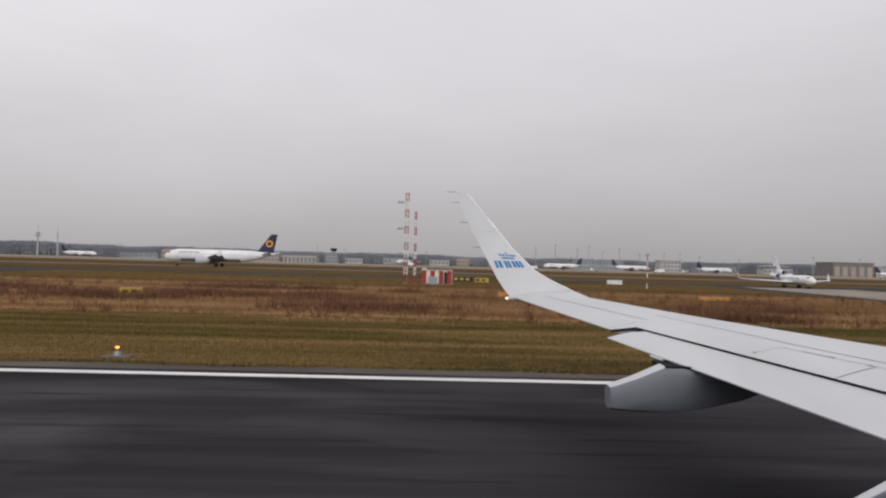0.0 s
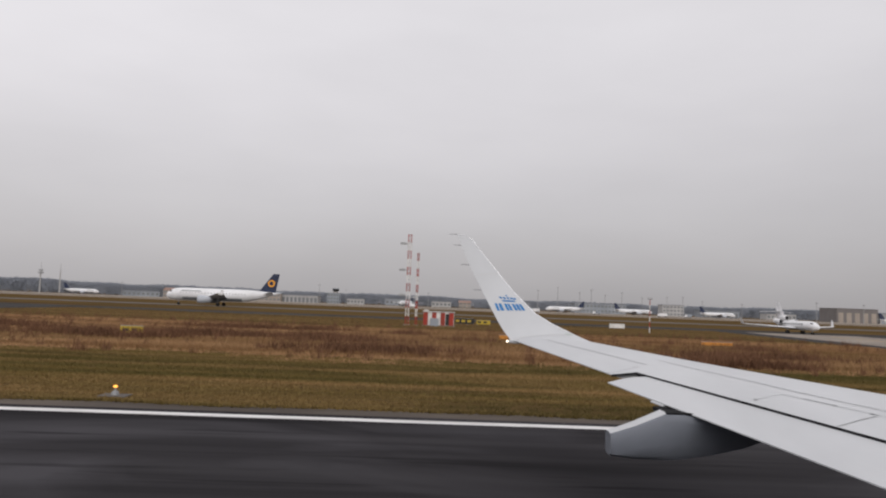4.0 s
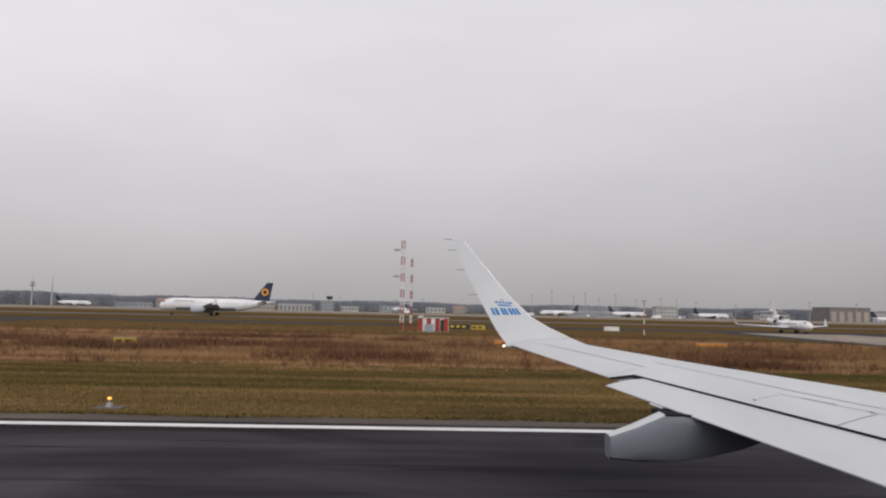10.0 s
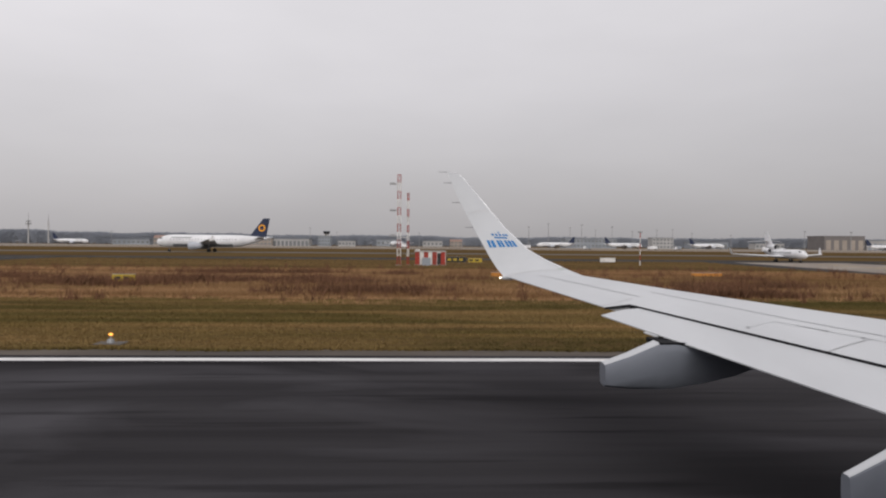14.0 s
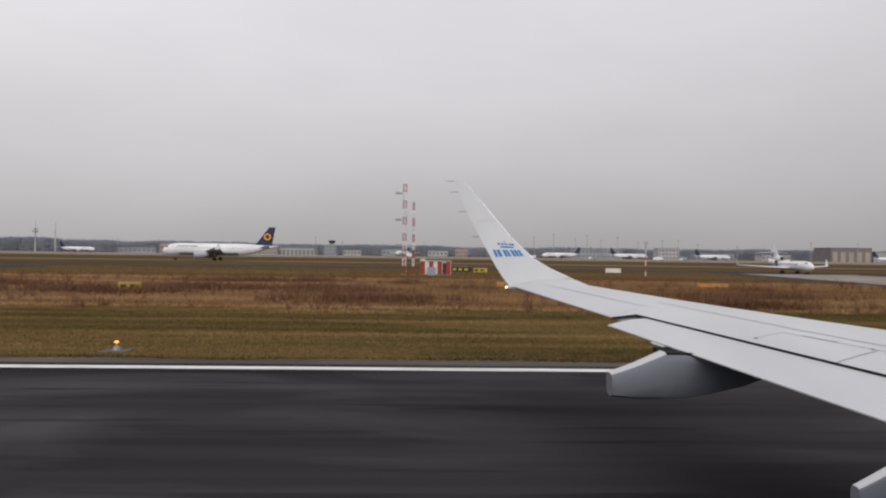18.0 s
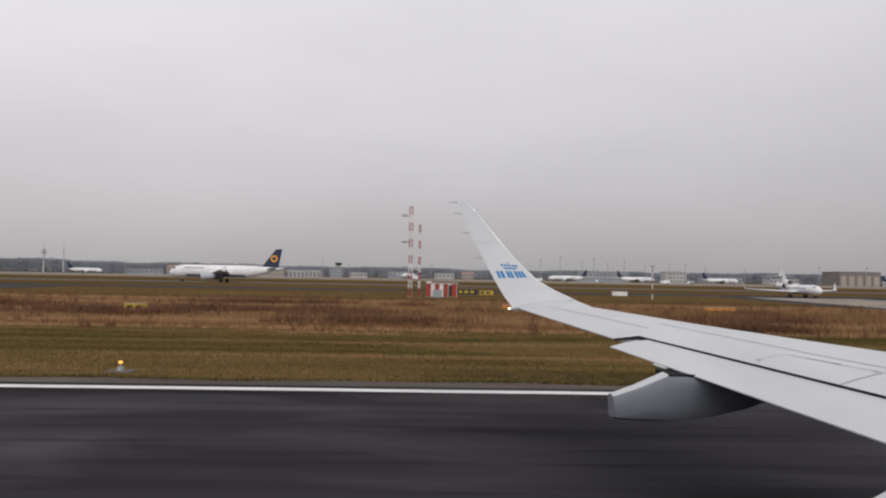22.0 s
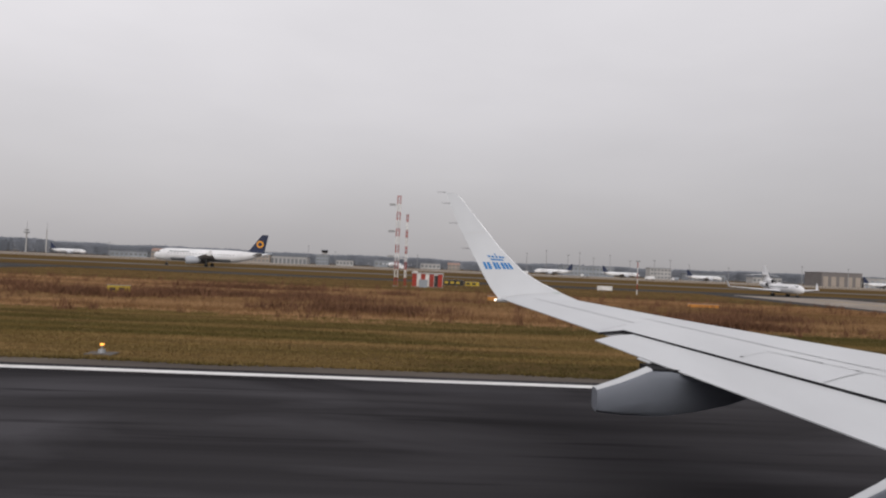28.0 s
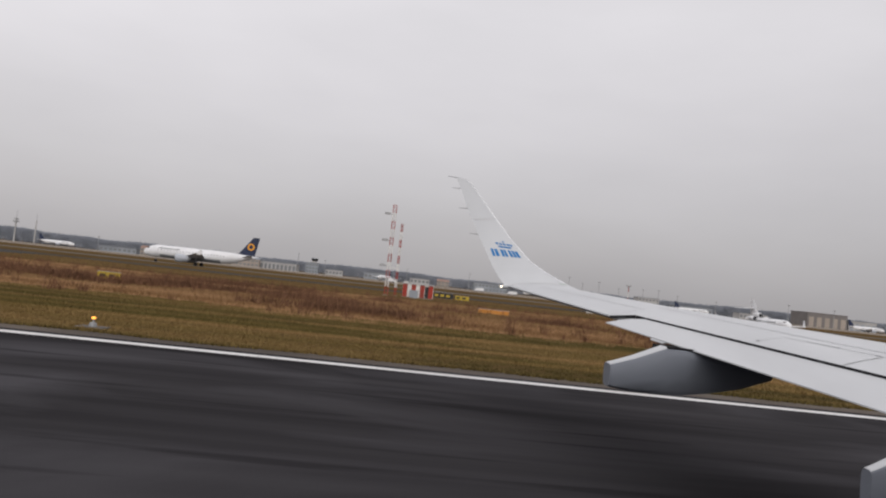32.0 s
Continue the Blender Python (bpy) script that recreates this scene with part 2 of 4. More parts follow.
M_LAMP = mat("lit_white_lens", (1.0, 0.86, 0.66), emit=3.0)
M_AMBER = mat("lit_amber_lens", (1.0, 0.42, 0.07), emit=1.6)
M_JET = mat("white_jet_paint", (0.72, 0.72, 0.73), (0.78, 0.78, 0.79), 0.5, 0.35, c3=(0.66, 0.66, 0.67), scale3=0.3)
M_NACELLE = mat("grey_nacelle_paint", (0.40, 0.42, 0.46), (0.45, 0.47, 0.51), 0.5, 0.4)
M_NAVY = mat("navy_tail_paint", (0.010, 0.018, 0.050), (0.014, 0.024, 0.062), 1.0, 0.4)
M_GOLD = mat("golden_disc_paint", (0.80, 0.32, 0.02), (0.85, 0.38, 0.03), 1.0, 0.45)
M_BELLY = mat("belly_shade_grey", (0.20, 0.21, 0.22), (0.25, 0.26, 0.27), 1.0, 0.45)
M_TYRE = mat("black_tyre_rubber", (0.015, 0.015, 0.016), (0.025, 0.025, 0.026), 6.0, 0.9)
M_GLASS = mat("dark_cabin_glass", (0.02, 0.022, 0.026), (0.03, 0.032, 0.036), 2.0, 0.15, spec=0.6)
# pane tone lifted to include the haze of distance
M_PANE = mat("dull_window_pane", (0.15, 0.16, 0.17), (0.19, 0.20, 0.21), 1.0, 0.3, spec=0.5)
M_METAL = mat("galvanised_steel", (0.26, 0.265, 0.27), (0.34, 0.345, 0.35), 3.0, 0.5, metal=0.4)
M_RED = mat("warning_red_paint", (0.30, 0.030, 0.018), (0.36, 0.04, 0.024), 1.2, 0.6, c3=(0.26, 0.045, 0.03), scale3=0.8)
M_WHITE = mat("warning_white_paint", (0.68, 0.67, 0.65), (0.76, 0.75, 0.73), 1.2, 0.6, c3=(0.58, 0.56, 0.53), scale3=0.8)
M_ORANGE = mat("orange_sign_face", (0.50, 0.20, 0.03), (0.58, 0.25, 0.05), 3.0, 0.55)
M_SIGNYEL = mat("yellow_sign_face", (0.42, 0.30, 0.025), (0.50, 0.36, 0.04), 3.0, 0.55)
M_BLACK = mat("black_sign_face", (0.018, 0.018, 0.018), (0.028, 0.028, 0.028), 3.0, 0.6)
# distance haze is mixed into the trees' blue-grey colour
M_WOOD = mat("hazed_winter_woods", (0.215, 0.233, 0.268), (0.25, 0.268, 0.302), 0.03, 0.95, c3=(0.188, 0.205, 0.236), scale3=0.01, island=0.03, spec=0.0)
# wall and roof tones are paled, with distance haze put into the colours
M_WALL_A = mat("pale_render_wall", (0.41, 0.405, 0.40), (0.46, 0.455, 0.45), 0.15, 0.85, c3=(0.35, 0.345, 0.34), scale3=0.05)
M_WALL_B = mat("beige_brick_wall", (0.34, 0.295, 0.255), (0.39, 0.34, 0.29), 0.2, 0.85, c3=(0.30, 0.26, 0.225), scale3=0.05)
M_WALL_C = mat("grey_metal_cladding", (0.27, 0.295, 0.325), (0.32, 0.345, 0.375), 0.12, 0.6, c3=(0.235, 0.26, 0.29), scale3=0.04)
M_WALL_D = mat("brown_hangar_cladding", (0.17, 0.155, 0.15), (0.20, 0.185, 0.18), 0.12, 0.7)
M_ROOF = mat("dull_grey_roofing", (0.24, 0.255, 0.275), (0.29, 0.305, 0.325), 0.2, 0.8)
M_ROOF_RED = mat("hazed_red_roofing", (0.25, 0.165, 0.135), (0.30, 0.20, 0.165), 0.4, 0.85)


# ------------------------------------------------------------------ builders
def part(name, bm, material, parent=None, label="", smooth=False):
    bmesh.ops.recalc_face_normals(bm, faces=bm.faces)
    me = bpy.data.meshes.new(name)
    bm.to_mesh(me)
    bm.free()
    me.materials.append(material)
    if smooth:
        me.polygons.foreach_set("use_smooth", [True] * len(me.polygons))
        me.set_sharp_from_angle(angle=radians(38))
    ob = new(name, me)
    ob.parent = parent
    if label:
        ob["label"] = label
    return ob


def thing(name, m, label, category, group=""):
    ob = new(name)
    ob.empty_display_size = 0.3
    ob.matrix_world = m
    return tagged(ob, label, category, group)


def add_box(bm, x0, x1, y0, y1, z0, z1, bevel=0.0):
    r = bmesh.ops.create_cube(bm, size=1)
    for v in r["verts"]:
        v.co = Vector((x0 + (v.co.x + 0.5) * (x1 - x0), y0 + (v.co.y + 0.5) * (y1 - y0), z0 + (v.co.z + 0.5) * (z1 - z0)))
    if bevel:
        edges = list({e for v in r["verts"] for e in v.link_edges})
        bmesh.ops.bevel(bm, geom=edges, offset=bevel, segments=2, affect="EDGES", profile=0.7)
    return bm


def add_tube(bm, p, q, r0, r1=None, n=8):
    p, q = Vector(p), Vector(q)
    r1 = r0 if r1 is None else r1
    ax = (q - p).normalized()
    u = ax.orthogonal().normalized()
    w = ax.cross(u)
    rings = []
    for c, r in ((p, r0), (q, r1)):
        rings.append([bm.verts.new(c + (u * math.cos(a) + w * math.sin(a)) * r) for a in (2 * math.pi * i / n for i in range(n))])
    for i in range(n):
        bm.faces.new((rings[0][i], rings[0][(i + 1) % n], rings[1][(i + 1) % n], rings[1][i]))
    bm.faces.new(rings[0])
    bm.faces.new(rings[1])
    return bm


def add_loft(bm, rings, caps=True):
    vs = [[bm.verts.new(p) for p in ring] for ring in rings]
    n = len(vs[0])
    for a, b in zip(vs, vs[1:]):
        for i in range(n):
            bm.faces.new((a[i], a[(i + 1) % n], b[(i + 1) % n], b[i]))
    if caps:
        bm.faces.new(vs[0])
        bm.faces.new(vs[-1])
    return bm


def box_part(name, dims, material, parent, label="", bevel=0.0):
    return part(name, add_box(bmesh.new(), *dims, bevel=bevel), material, parent, label)


# ------------------------------------------------------------------ ground, runway, taxiways
def sheet(name, outline, z, material, label, category, thick=0.0):
    bm = bmesh.new()
    f = bm.faces.new([bm.verts.new((x, y, z)) for x, y in outline])
    if thick:
        r = bmesh.ops.extrude_face_region(bm, geom=[f])
        for v in r["geom"]:
            if isinstance(v, bmesh.types.BMVert):
                v.co.z -= thick
    ob = part(name, bm, material)
    return tagged(ob, label, category, kind="structure")


GROUND_R = 4300
sheet("ground", [(GROUND_R * math.cos(a), GROUND_R * math.sin(a)) for a in (2 * math.pi * i / 96 for i in range(96))], 0.0, M_FIELD,
      "flat airfield turf, winter brown and olive green", "ground")
LINE0, LINE1, EDGE = 20.90, 21.42, 23.26
sheet("runway", [(-1500, -24), (1500, -24), (1500, 21.96), (-1500, 21.96)], 0.030, M_ASPHALT, "dark asphalt runway with rubber streaks", "runway", 0.2)
sheet("runway_shoulder", [(-1500, 21.96), (1500, 21.96), (1500, EDGE), (-1500, EDGE)], 0.022, M_SHOULDER, "worn brown-grey asphalt shoulder beside the runway", "shoulder", 0.2)
sheet("edge_line", [(-1500, LINE0), (1500, LINE0), (1500, LINE1), (-1500, LINE1)], 0.036, M_LINE, "white painted runway edge line", "marking")


def lean(y, x0, slope):
    return x0 - slope * (y - 24.0)


def exit_outline(x0, slope, half, flare, reach, y1, n=16):
    """A taxiway that leaves the runway at x0, widening into rounded fillets at its mouth."""
    ys = [EDGE + (y1 - EDGE) * (i / n) ** 1.8 for i in range(n + 1)]
    side = [half + flare * math.exp(-(y - EDGE) / reach) for y in ys]
    return [(lean(y, x0, slope) - w, y) for y, w in zip(ys, side)] + [(lean(y, x0, slope) + w, y) for y, w in reversed(list(zip(ys, side)))]


def curve_points(*keys, n=10):
    """A smooth line through a few plan points."""
    k = [Vector((*keys[0], 0))] + [Vector((*q, 0)) for q in keys] + [Vector((*keys[-1], 0))]
    out = []
    for a, b, c, d in zip(k, k[1:], k[2:], k[3:]):
        for i in range(n):
            t = i / n
            out.append(0.5 * ((2 * b) + (c - a) * t + (2 * a - 5 * b + 4 * c - d) * t * t + (3 * b - a - 3 * c + d) * t ** 3))
    return out + [k[-1]]


def painted_line(name, keys, width, z, material, label, parent=None):
    pts = curve_points(*keys)
    bm = bmesh.new()
    rows = []
    for i, q in enumerate(pts):
        d = (pts[min(i + 1, len(pts) - 1)] - pts[max(i - 1, 0)]).normalized()
        side = Vector((-d.y, d.x, 0)) * width / 2
        rows.append((bm.verts.new(q + side + Vector((0, 0, z))), bm.verts.new(q - side + Vector((0, 0, z)))))
    for a, b in zip(rows, rows[1:]):
        bm.faces.new((a[0], a[1], b[1], b[0]))
    ob = part(name, bm, material, parent)
    return tagged(ob, label, "marking", kind="structure")


# pale concrete exit with dark asphalt edges
CX, CS = 67.0, -0.10
EXIT = exit_outline(CX, CS, 12.0, 22.0, 9.0, 152)
EXIT_EDGE = exit_outline(CX, CS, 18.5, 26.0, 11.0, 152)
sheet("exit_shoulder", EXIT_EDGE, 0.014, M_TARMAC, "dark asphalt edge along the concrete taxiway", "taxiway", 0.2)
sheet("exit_taxiway", EXIT, 0.020, M_CONCRETE, "pale concrete taxiway leading off the runway", "taxiway", 0.2)
# dark asphalt exit
AX, AS = -81.0, 0.039
EXIT_B = exit_outline(AX, AS, 15.5, 26.0, 9.0, 152)
sheet("asphalt_exit", EXIT_B, 0.020, M_TARMAC, "dark asphalt taxiway leading off the runway", "taxiway", 0.2)
for name, keys, w in (("taxi_centreline", ((lean(139, CX, CS), 139), (lean(70, CX, CS), 70), (lean(33, CX, CS) - 2.0, 33)), 0.45),
                      ("taxi_fork", ((lean(33, CX, CS) - 2.0, 33), (CX - 4.5, 26), (CX - 8.5, 23.7)), 0.4),
                      ("taxi_fork", ((lean(33, CX, CS) - 2.0, 33), (CX - 0.5, 27.5), (CX + 3.5, 23.7)), 0.4),
                      ("taxi_fork", ((lean(33, CX, CS) - 2.0, 33), (CX - 9.5, 28.4), (CX - 15.5, 24.6)), 0.4)):
    painted_line(name, keys, w, 0.040, M_YELLOW, "worn yellow taxiway guide line on concrete")
for name, keys, w in (("lead_off_line", ((CX + 4.5, 20.6), (CX + 8.5, 15.8), (CX + 16, 12.0), (CX + 34, 6.5)), 0.5),
                      ("lead_off_line", ((CX - 9.5, 20.6), (CX - 13.5, 17.0), (CX - 24, 12.4)), 0.5)):
    painted_line(name, keys, w, 0.040, M_YELLOW, "yellow lead-off line painted on the runway")
for name, keys, w in (("taxi_edge_line", ((AX - 13.0, 25.0), (AX - 13.5, 49), (AX - 20.0, 120), (AX - 27, 146)), 0.5),
                      ("taxi_centreline", ((AX + 0.1, 24.0), (AX - 1.5, 41), (AX - 4.3, 78), (AX - 9.5, 146)), 0.6),
                      ("taxi_curve", ((AX - 1.3, 41), (AX + 1.0, 31), (AX + 5.8, 26), (AX + 14, 24.1)), 0.4),
                      ("taxi_edge_line", ((AX + 27.0, 24.4), (AX + 18.0, 29), (AX + 13.4, 38), (AX + 11.0, 60), (AX + 5.5, 130)), 0.5)):
    painted_line(name, keys, w, 0.030, M_YELLOW, "yellow guide line on dark asphalt")
painted_line("hold_line", ((AX - 15.9, 64.2), (AX + 12.0, 67.0)), 0.3, 0.031, M_LINE, "pale line across the asphalt taxiway")
sheet("aiming_mark", [(-66, 3.6), (-20, 3.6), (-20, 10.6), (-66, 10.6)], 0.037, M_LINE, "broad white aiming block painted on the runway", "marking")
for x0, x1, y0 in ((42.0, 60.0, 61.2), (49.0, 72.0, 27.0)):
    sheet("repair_strip", [(x0, y0), (x1, y0 + 0.4), (x1, y0 + 1.7), (x0, y0 + 1.4)], 0.036, M_TAXI, "dark asphalt repair strip across the concrete", "taxiway")
# concrete exit where the run begins, and the one where it ends, each with a dark asphalt island
SX, LX = -215.0, 215.0
for x0, slope, oval in ((SX, -0.55, (SX + 27, 29.6, 15.0, 5.2)), (LX, 0.45, (LX + 30, 28.6, 13.0, 4.6))):
    sheet("concrete_exit", exit_outline(x0, slope, 15.0, 26.0, 9.0, 152), 0.020, M_CONCRETE, "broad pale concrete taxiway leading off the runway", "taxiway", 0.2)
    cx, cy, rx, ry = oval
    ring = [(cx + rx * math.cos(a) * (1.1 if math.cos(a) > 0 else 1.0), cy + ry * math.sin(a)) for a in (2 * math.pi * i / 40 for i in range(40))]
    sheet("asphalt_island", ring, 0.026, M_TARMAC, "dark rounded asphalt island beside the concrete", "taxiway")
for w in (0.0, 0.9):
    painted_line("island_curve", ((SX + 42, 25.4), (SX + 30 - w, 26.6), (SX + 24.5 - w, 29.5), (SX + 27 - w, 33.0), (SX + 36, 38.0)), 0.4, 0.034, M_YELLOW, "double yellow guide line round the asphalt island")
painted_line("island_curve", ((LX + 24, 31.5), (LX + 20.5, 29.0), (LX + 22, 26.6)), 0.9, 0.034, M_YELLOW, "broad yellow corner line on dark asphalt")
painted_line("taxi_centreline", ((LX - 40, 27.5), (LX - 12, 30.0), (LX - 8, 60), (LX - 45, 140)), 0.5, 0.030, M_YELLOW, "worn yellow taxiway guide line on concrete")
sheet("repair_patch", [(SX + 8, 23.8), (SX + 17, 23.8), (SX + 17, 26.2), (SX + 9.5, 26.2)], 0.030, M_TAXI, "dark square asphalt patch in the concrete", "taxiway")
sheet("repair_patch", [(LX - 2, 36.5), (LX + 7, 36.5), (LX + 5, 40.0), (LX - 4, 40.0)], 0.030, M_TAXI, "dark square asphalt patch in the concrete", "taxiway")
sheet("near_taxiway", [(-1400, 152), (1400, 152), (1400, 175), (-1400, 175)], 0.024, M_TARMAC, "dark asphalt parallel taxiway", "taxiway", 0.2)
sheet("parallel_taxiway", [(-1500, 244), (1500, 244), (1500, 272), (-1500, 272)], 0.03, M_TAXI, "grey asphalt taxiway under the taxiing airliner", "taxiway", 0.2)
sheet("far_runway", [(-2400, 470), (2400, 470), (2400, 530), (-2400, 530)], 0.04, M_CONCRETE, "pale concrete runway far across the field", "runway", 0.2)
sheet("apron", [(-600, 585), (2000, 585), (2000, 832), (-600, 832)], 0.05, M_CONCRETE, "pale concrete parking apron", "apron", 0.2)


# ------------------------------------------------------------------ the wing
def lerp(a, b, k):
    return a + (b - a) * k


def wing_te(y):
    return 2.172 + (9.45 - y) * 0.3447 if y > 9.585 else 2.463 + (9.57 - y) * 0.471


def wing_le(y):
    return 2.50 + (12.35 - y) * 0.60


def wing_z(y):
    return 1.683 + 0.094 * y


def wing_top(y, u):
    """Upper surface, u from 0 at the trailing edge to 1 at the nose; one profile runs through wing and aileron."""
    hc = lerp(0.29, 0.085, min(1.0, max(0.0, y / 12.35))) + 0.0085 * max(0.0, 10.6 - y) ** 1.5
    h0 = 0.035 * min(1.0, max(0.0, (12.35 - y) / 1.5))
    back = 2.463 + (9.57 - y) * 0.471
    x = lerp(wing_te(y), wing_le(y), u)
    u = (x - back) / (wing_le(y) - back)
    if u < 0.0:
        return wing_z(y) + h0 * (x - wing_te(y)) / (back - wing_te(y))
    if u < 0.6:
        return wing_z(y) + h0 + (hc - h0) * (1 - ((0.6 - u) / 0.6) ** 2)
    return wing_z(y) + hc - (hc + 0.05) * ((u - 0.6) / 0.4) ** 2.4


def wing_bottom(y, u):
    th = lerp(0.34, 0.11, min(1.0, max(0.0, y / 12.35)))
    thin = 0.012 if y > 9.585 else 0.03
    return wing_top(y, 0.0) * (1 - u) + wing_z(y) * u - thin - th * math.sin(math.pi * min(1.0, u)) ** 0.9 if u < 1 else wing_top(y, 1.0)


def wing_point(y, u, lift=0.0):
    return Vector((lerp(wing_te(y), wing_le(y), u), y, wing_top(y, u) + lift))


def wing_ring(y):
    us = [i / 16 for i in range(17)]
    top = [wing_point(y, u) for u in us]
    low = [Vector((lerp(wing_te(y), wing_le(y), u), y, wing_bottom(y, u))) for u in reversed(us[:-1])]
    return top + low


jet = thing("passenger_jet", STANCE @ Matrix.Translation(EYE) @ Matrix.Scale(SPAN, 4) @ Matrix.Translation(-EYE), "white jet wing with upswept winglet and lowered flap", "aircraft")
part("outer_wing", add_loft(bmesh.new(), [wing_ring(9.5855 + (12.35 - 9.5855) * i / 8) for i in range(9)]), M_SKIN, jet, "white painted outer wing with aileron", True)
part("inner_wing", add_loft(bmesh.new(), [wing_ring(-0.7 + (9.5845 + 0.7) * i / 16) for i in range(17)]), M_SKIN, jet, "white painted inner wing", True)


def flap_ring(y):
    x1, z1 = wing_te(min(y, 9.49)) + 0.12, wing_top(min(y, 9.49), 0.0) - 0.018
    x0, z0 = 2.040 + (9.4 - y) * 0.363, 2.496 - (9.4 - y) * 0.1047
    ring = []
    for u in (0, 0.25, 0.5, 0.75, 0.92, 1.0):
        ring.append(Vector((lerp(x0, x1, u), y, lerp(z0, z1, u) + 0.030 * math.sin(math.pi * u))))
    for u in (0.9, 0.6, 0.3, 0.0):
        ring.append(Vector((lerp(x0, x1, u), y, lerp(z0, z1, u) - 0.012 - 0.11 * math.sin(math.pi * (u * 0.75)) * 0.9)))
    return ring


FLAP_TAB = [(9.4 - dy, 2.040 + dy * 0.363, 2.496 - dy * 0.1047) for dy in (0.88, 1.09)]
part("flap_tab", add_loft(bmesh.new(), [[Vector((x - 0.022, y, z - 0.024)), Vector((x + 0.05, y, z + 0.006)), Vector((x + 0.05, y, z - 0.025)), Vector((x - 0.02, y, z - 0.034))] for y, x, z in FLAP_TAB]),
     M_SKIN, jet, "small white tab at the flap's rear edge")
part("flap", add_loft(bmesh.new(), [flap_ring(0.4 + (9.40 - 0.4) * i / 12) for i in range(13)]), M_SKIN, jet, "white lowered trailing edge flap", True)


def strip_on_wing(name, keys, width, material, lift=0.004, n=12):
    """A thin seam lying on the upper surface along a few (y, u) stations."""
    bm = bmesh.new()
    rows = []
    for i in range(n + 1):
        ends = []
        for k in (i / n, i / n + 0.01):
            k *= len(keys) - 1
            a, b = keys[min(int(k), len(keys) - 2)], keys[min(int(k), len(keys) - 2) + 1]
            k -= min(int(k), len(keys) - 2)
            ends.append(wing_point(lerp(a[0], b[0], k), lerp(a[1], b[1], k), lift))
        side = (ends[1] - ends[0]).cross(Vector((0, 0, 1))).normalized() * width / 2
        rows.append((bm.verts.new(ends[0] + side), bm.verts.new(ends[0] - side)))
    for r, s in zip(rows, rows[1:]):
        bm.faces.new((r[0], r[1], s[1], s[0]))
    return part(name, bm, material, jet)


# shade of the cove between wing and flap, put in as a black strip
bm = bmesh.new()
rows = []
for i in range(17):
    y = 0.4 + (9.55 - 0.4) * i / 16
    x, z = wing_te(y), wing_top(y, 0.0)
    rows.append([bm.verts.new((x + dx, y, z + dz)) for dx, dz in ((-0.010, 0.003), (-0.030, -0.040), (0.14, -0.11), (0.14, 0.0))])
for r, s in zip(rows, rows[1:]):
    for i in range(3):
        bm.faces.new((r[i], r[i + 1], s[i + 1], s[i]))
part("flap_cove", bm, M_COVE, jet, "black strip for the shadowed gap ahead of the flap")
# black quad for the shade in the gap at the flap's end
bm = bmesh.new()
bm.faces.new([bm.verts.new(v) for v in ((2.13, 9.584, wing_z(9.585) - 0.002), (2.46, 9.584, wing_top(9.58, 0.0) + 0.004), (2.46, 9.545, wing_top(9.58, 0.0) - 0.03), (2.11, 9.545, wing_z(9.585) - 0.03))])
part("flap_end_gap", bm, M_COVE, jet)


def flap_track(y, k, slim=1.0, aft=0.0, rise=0.0):
    """Canoe fairing under the flap; its blunt tail points aft."""
    x0 = 1.752 + (8.0 - y) * 0.33 - aft
    zr = wing_z(y) - 2.431
    rings = []
    for u, zt, zb, w in ((0.0, 2.102, 1.866, 0.142), (0.02, 2.112, 1.858, 0.15), (0.15, 2.195, 1.840, 0.17), (0.33, 2.335, 1.832, 0.18),
                         (0.44, 2.335, 1.842, 0.18), (0.63, 2.28, 1.888, 0.17), (0.82, 2.24, 1.968, 0.14), (1.0, 2.22, 2.085, 0.08)):
        x, h, w = x0 + u * 1.75 * k, zt - zb + rise * min(u, 0.33), w * slim
        keel = min(1.0, max(0.0, (u - 0.22) / 0.4))
        ring = [Vector((x, y + w * cx * lerp(1.0, min(1.0, 0.12 + 1.1 * cz), keel), zb + h * cz + zr)) for cx, cz in
                ((-0.50, 1.0), (0.50, 1.0), (0.86, 0.95), (1.0, 0.82), (1.0, 0.35), (0.88, 0.1), (0.55, 0.0), (-0.55, 0.0), (-0.88, 0.1), (-1.0, 0.35), (-1.0, 0.82), (-0.86, 0.95))]
        rings.append(ring)
    ob = part("flap_track_fairing", add_loft(bmesh.new(), rings), M_FAIRING, jet, "blunt-ended fairing under the flap, its shade painted grey", True)
    # white strip that paints the light on the fairing's upper edge
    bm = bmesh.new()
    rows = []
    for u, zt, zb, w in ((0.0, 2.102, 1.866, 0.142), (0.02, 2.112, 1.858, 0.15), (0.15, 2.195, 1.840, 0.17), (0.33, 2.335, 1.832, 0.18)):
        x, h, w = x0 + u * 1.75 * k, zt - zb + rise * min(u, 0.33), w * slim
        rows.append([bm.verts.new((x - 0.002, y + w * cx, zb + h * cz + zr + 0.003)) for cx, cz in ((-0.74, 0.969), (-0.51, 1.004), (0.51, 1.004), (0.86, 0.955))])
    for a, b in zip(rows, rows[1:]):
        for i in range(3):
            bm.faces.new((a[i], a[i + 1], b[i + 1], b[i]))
    part("fairing_lit_edge", bm, M_SKIN, ob, "lit upper edge of the fairing, painted white", True)
    return ob


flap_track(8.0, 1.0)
# black block covers the fairing top where the flap shades it
box_part("hinge_recess_fill", (2.335, 2.75, 7.865, 8.40, 2.29, 2.342), M_COVE, jet, "black block in the hinge recess behind the fairing")
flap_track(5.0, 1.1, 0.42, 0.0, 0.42)

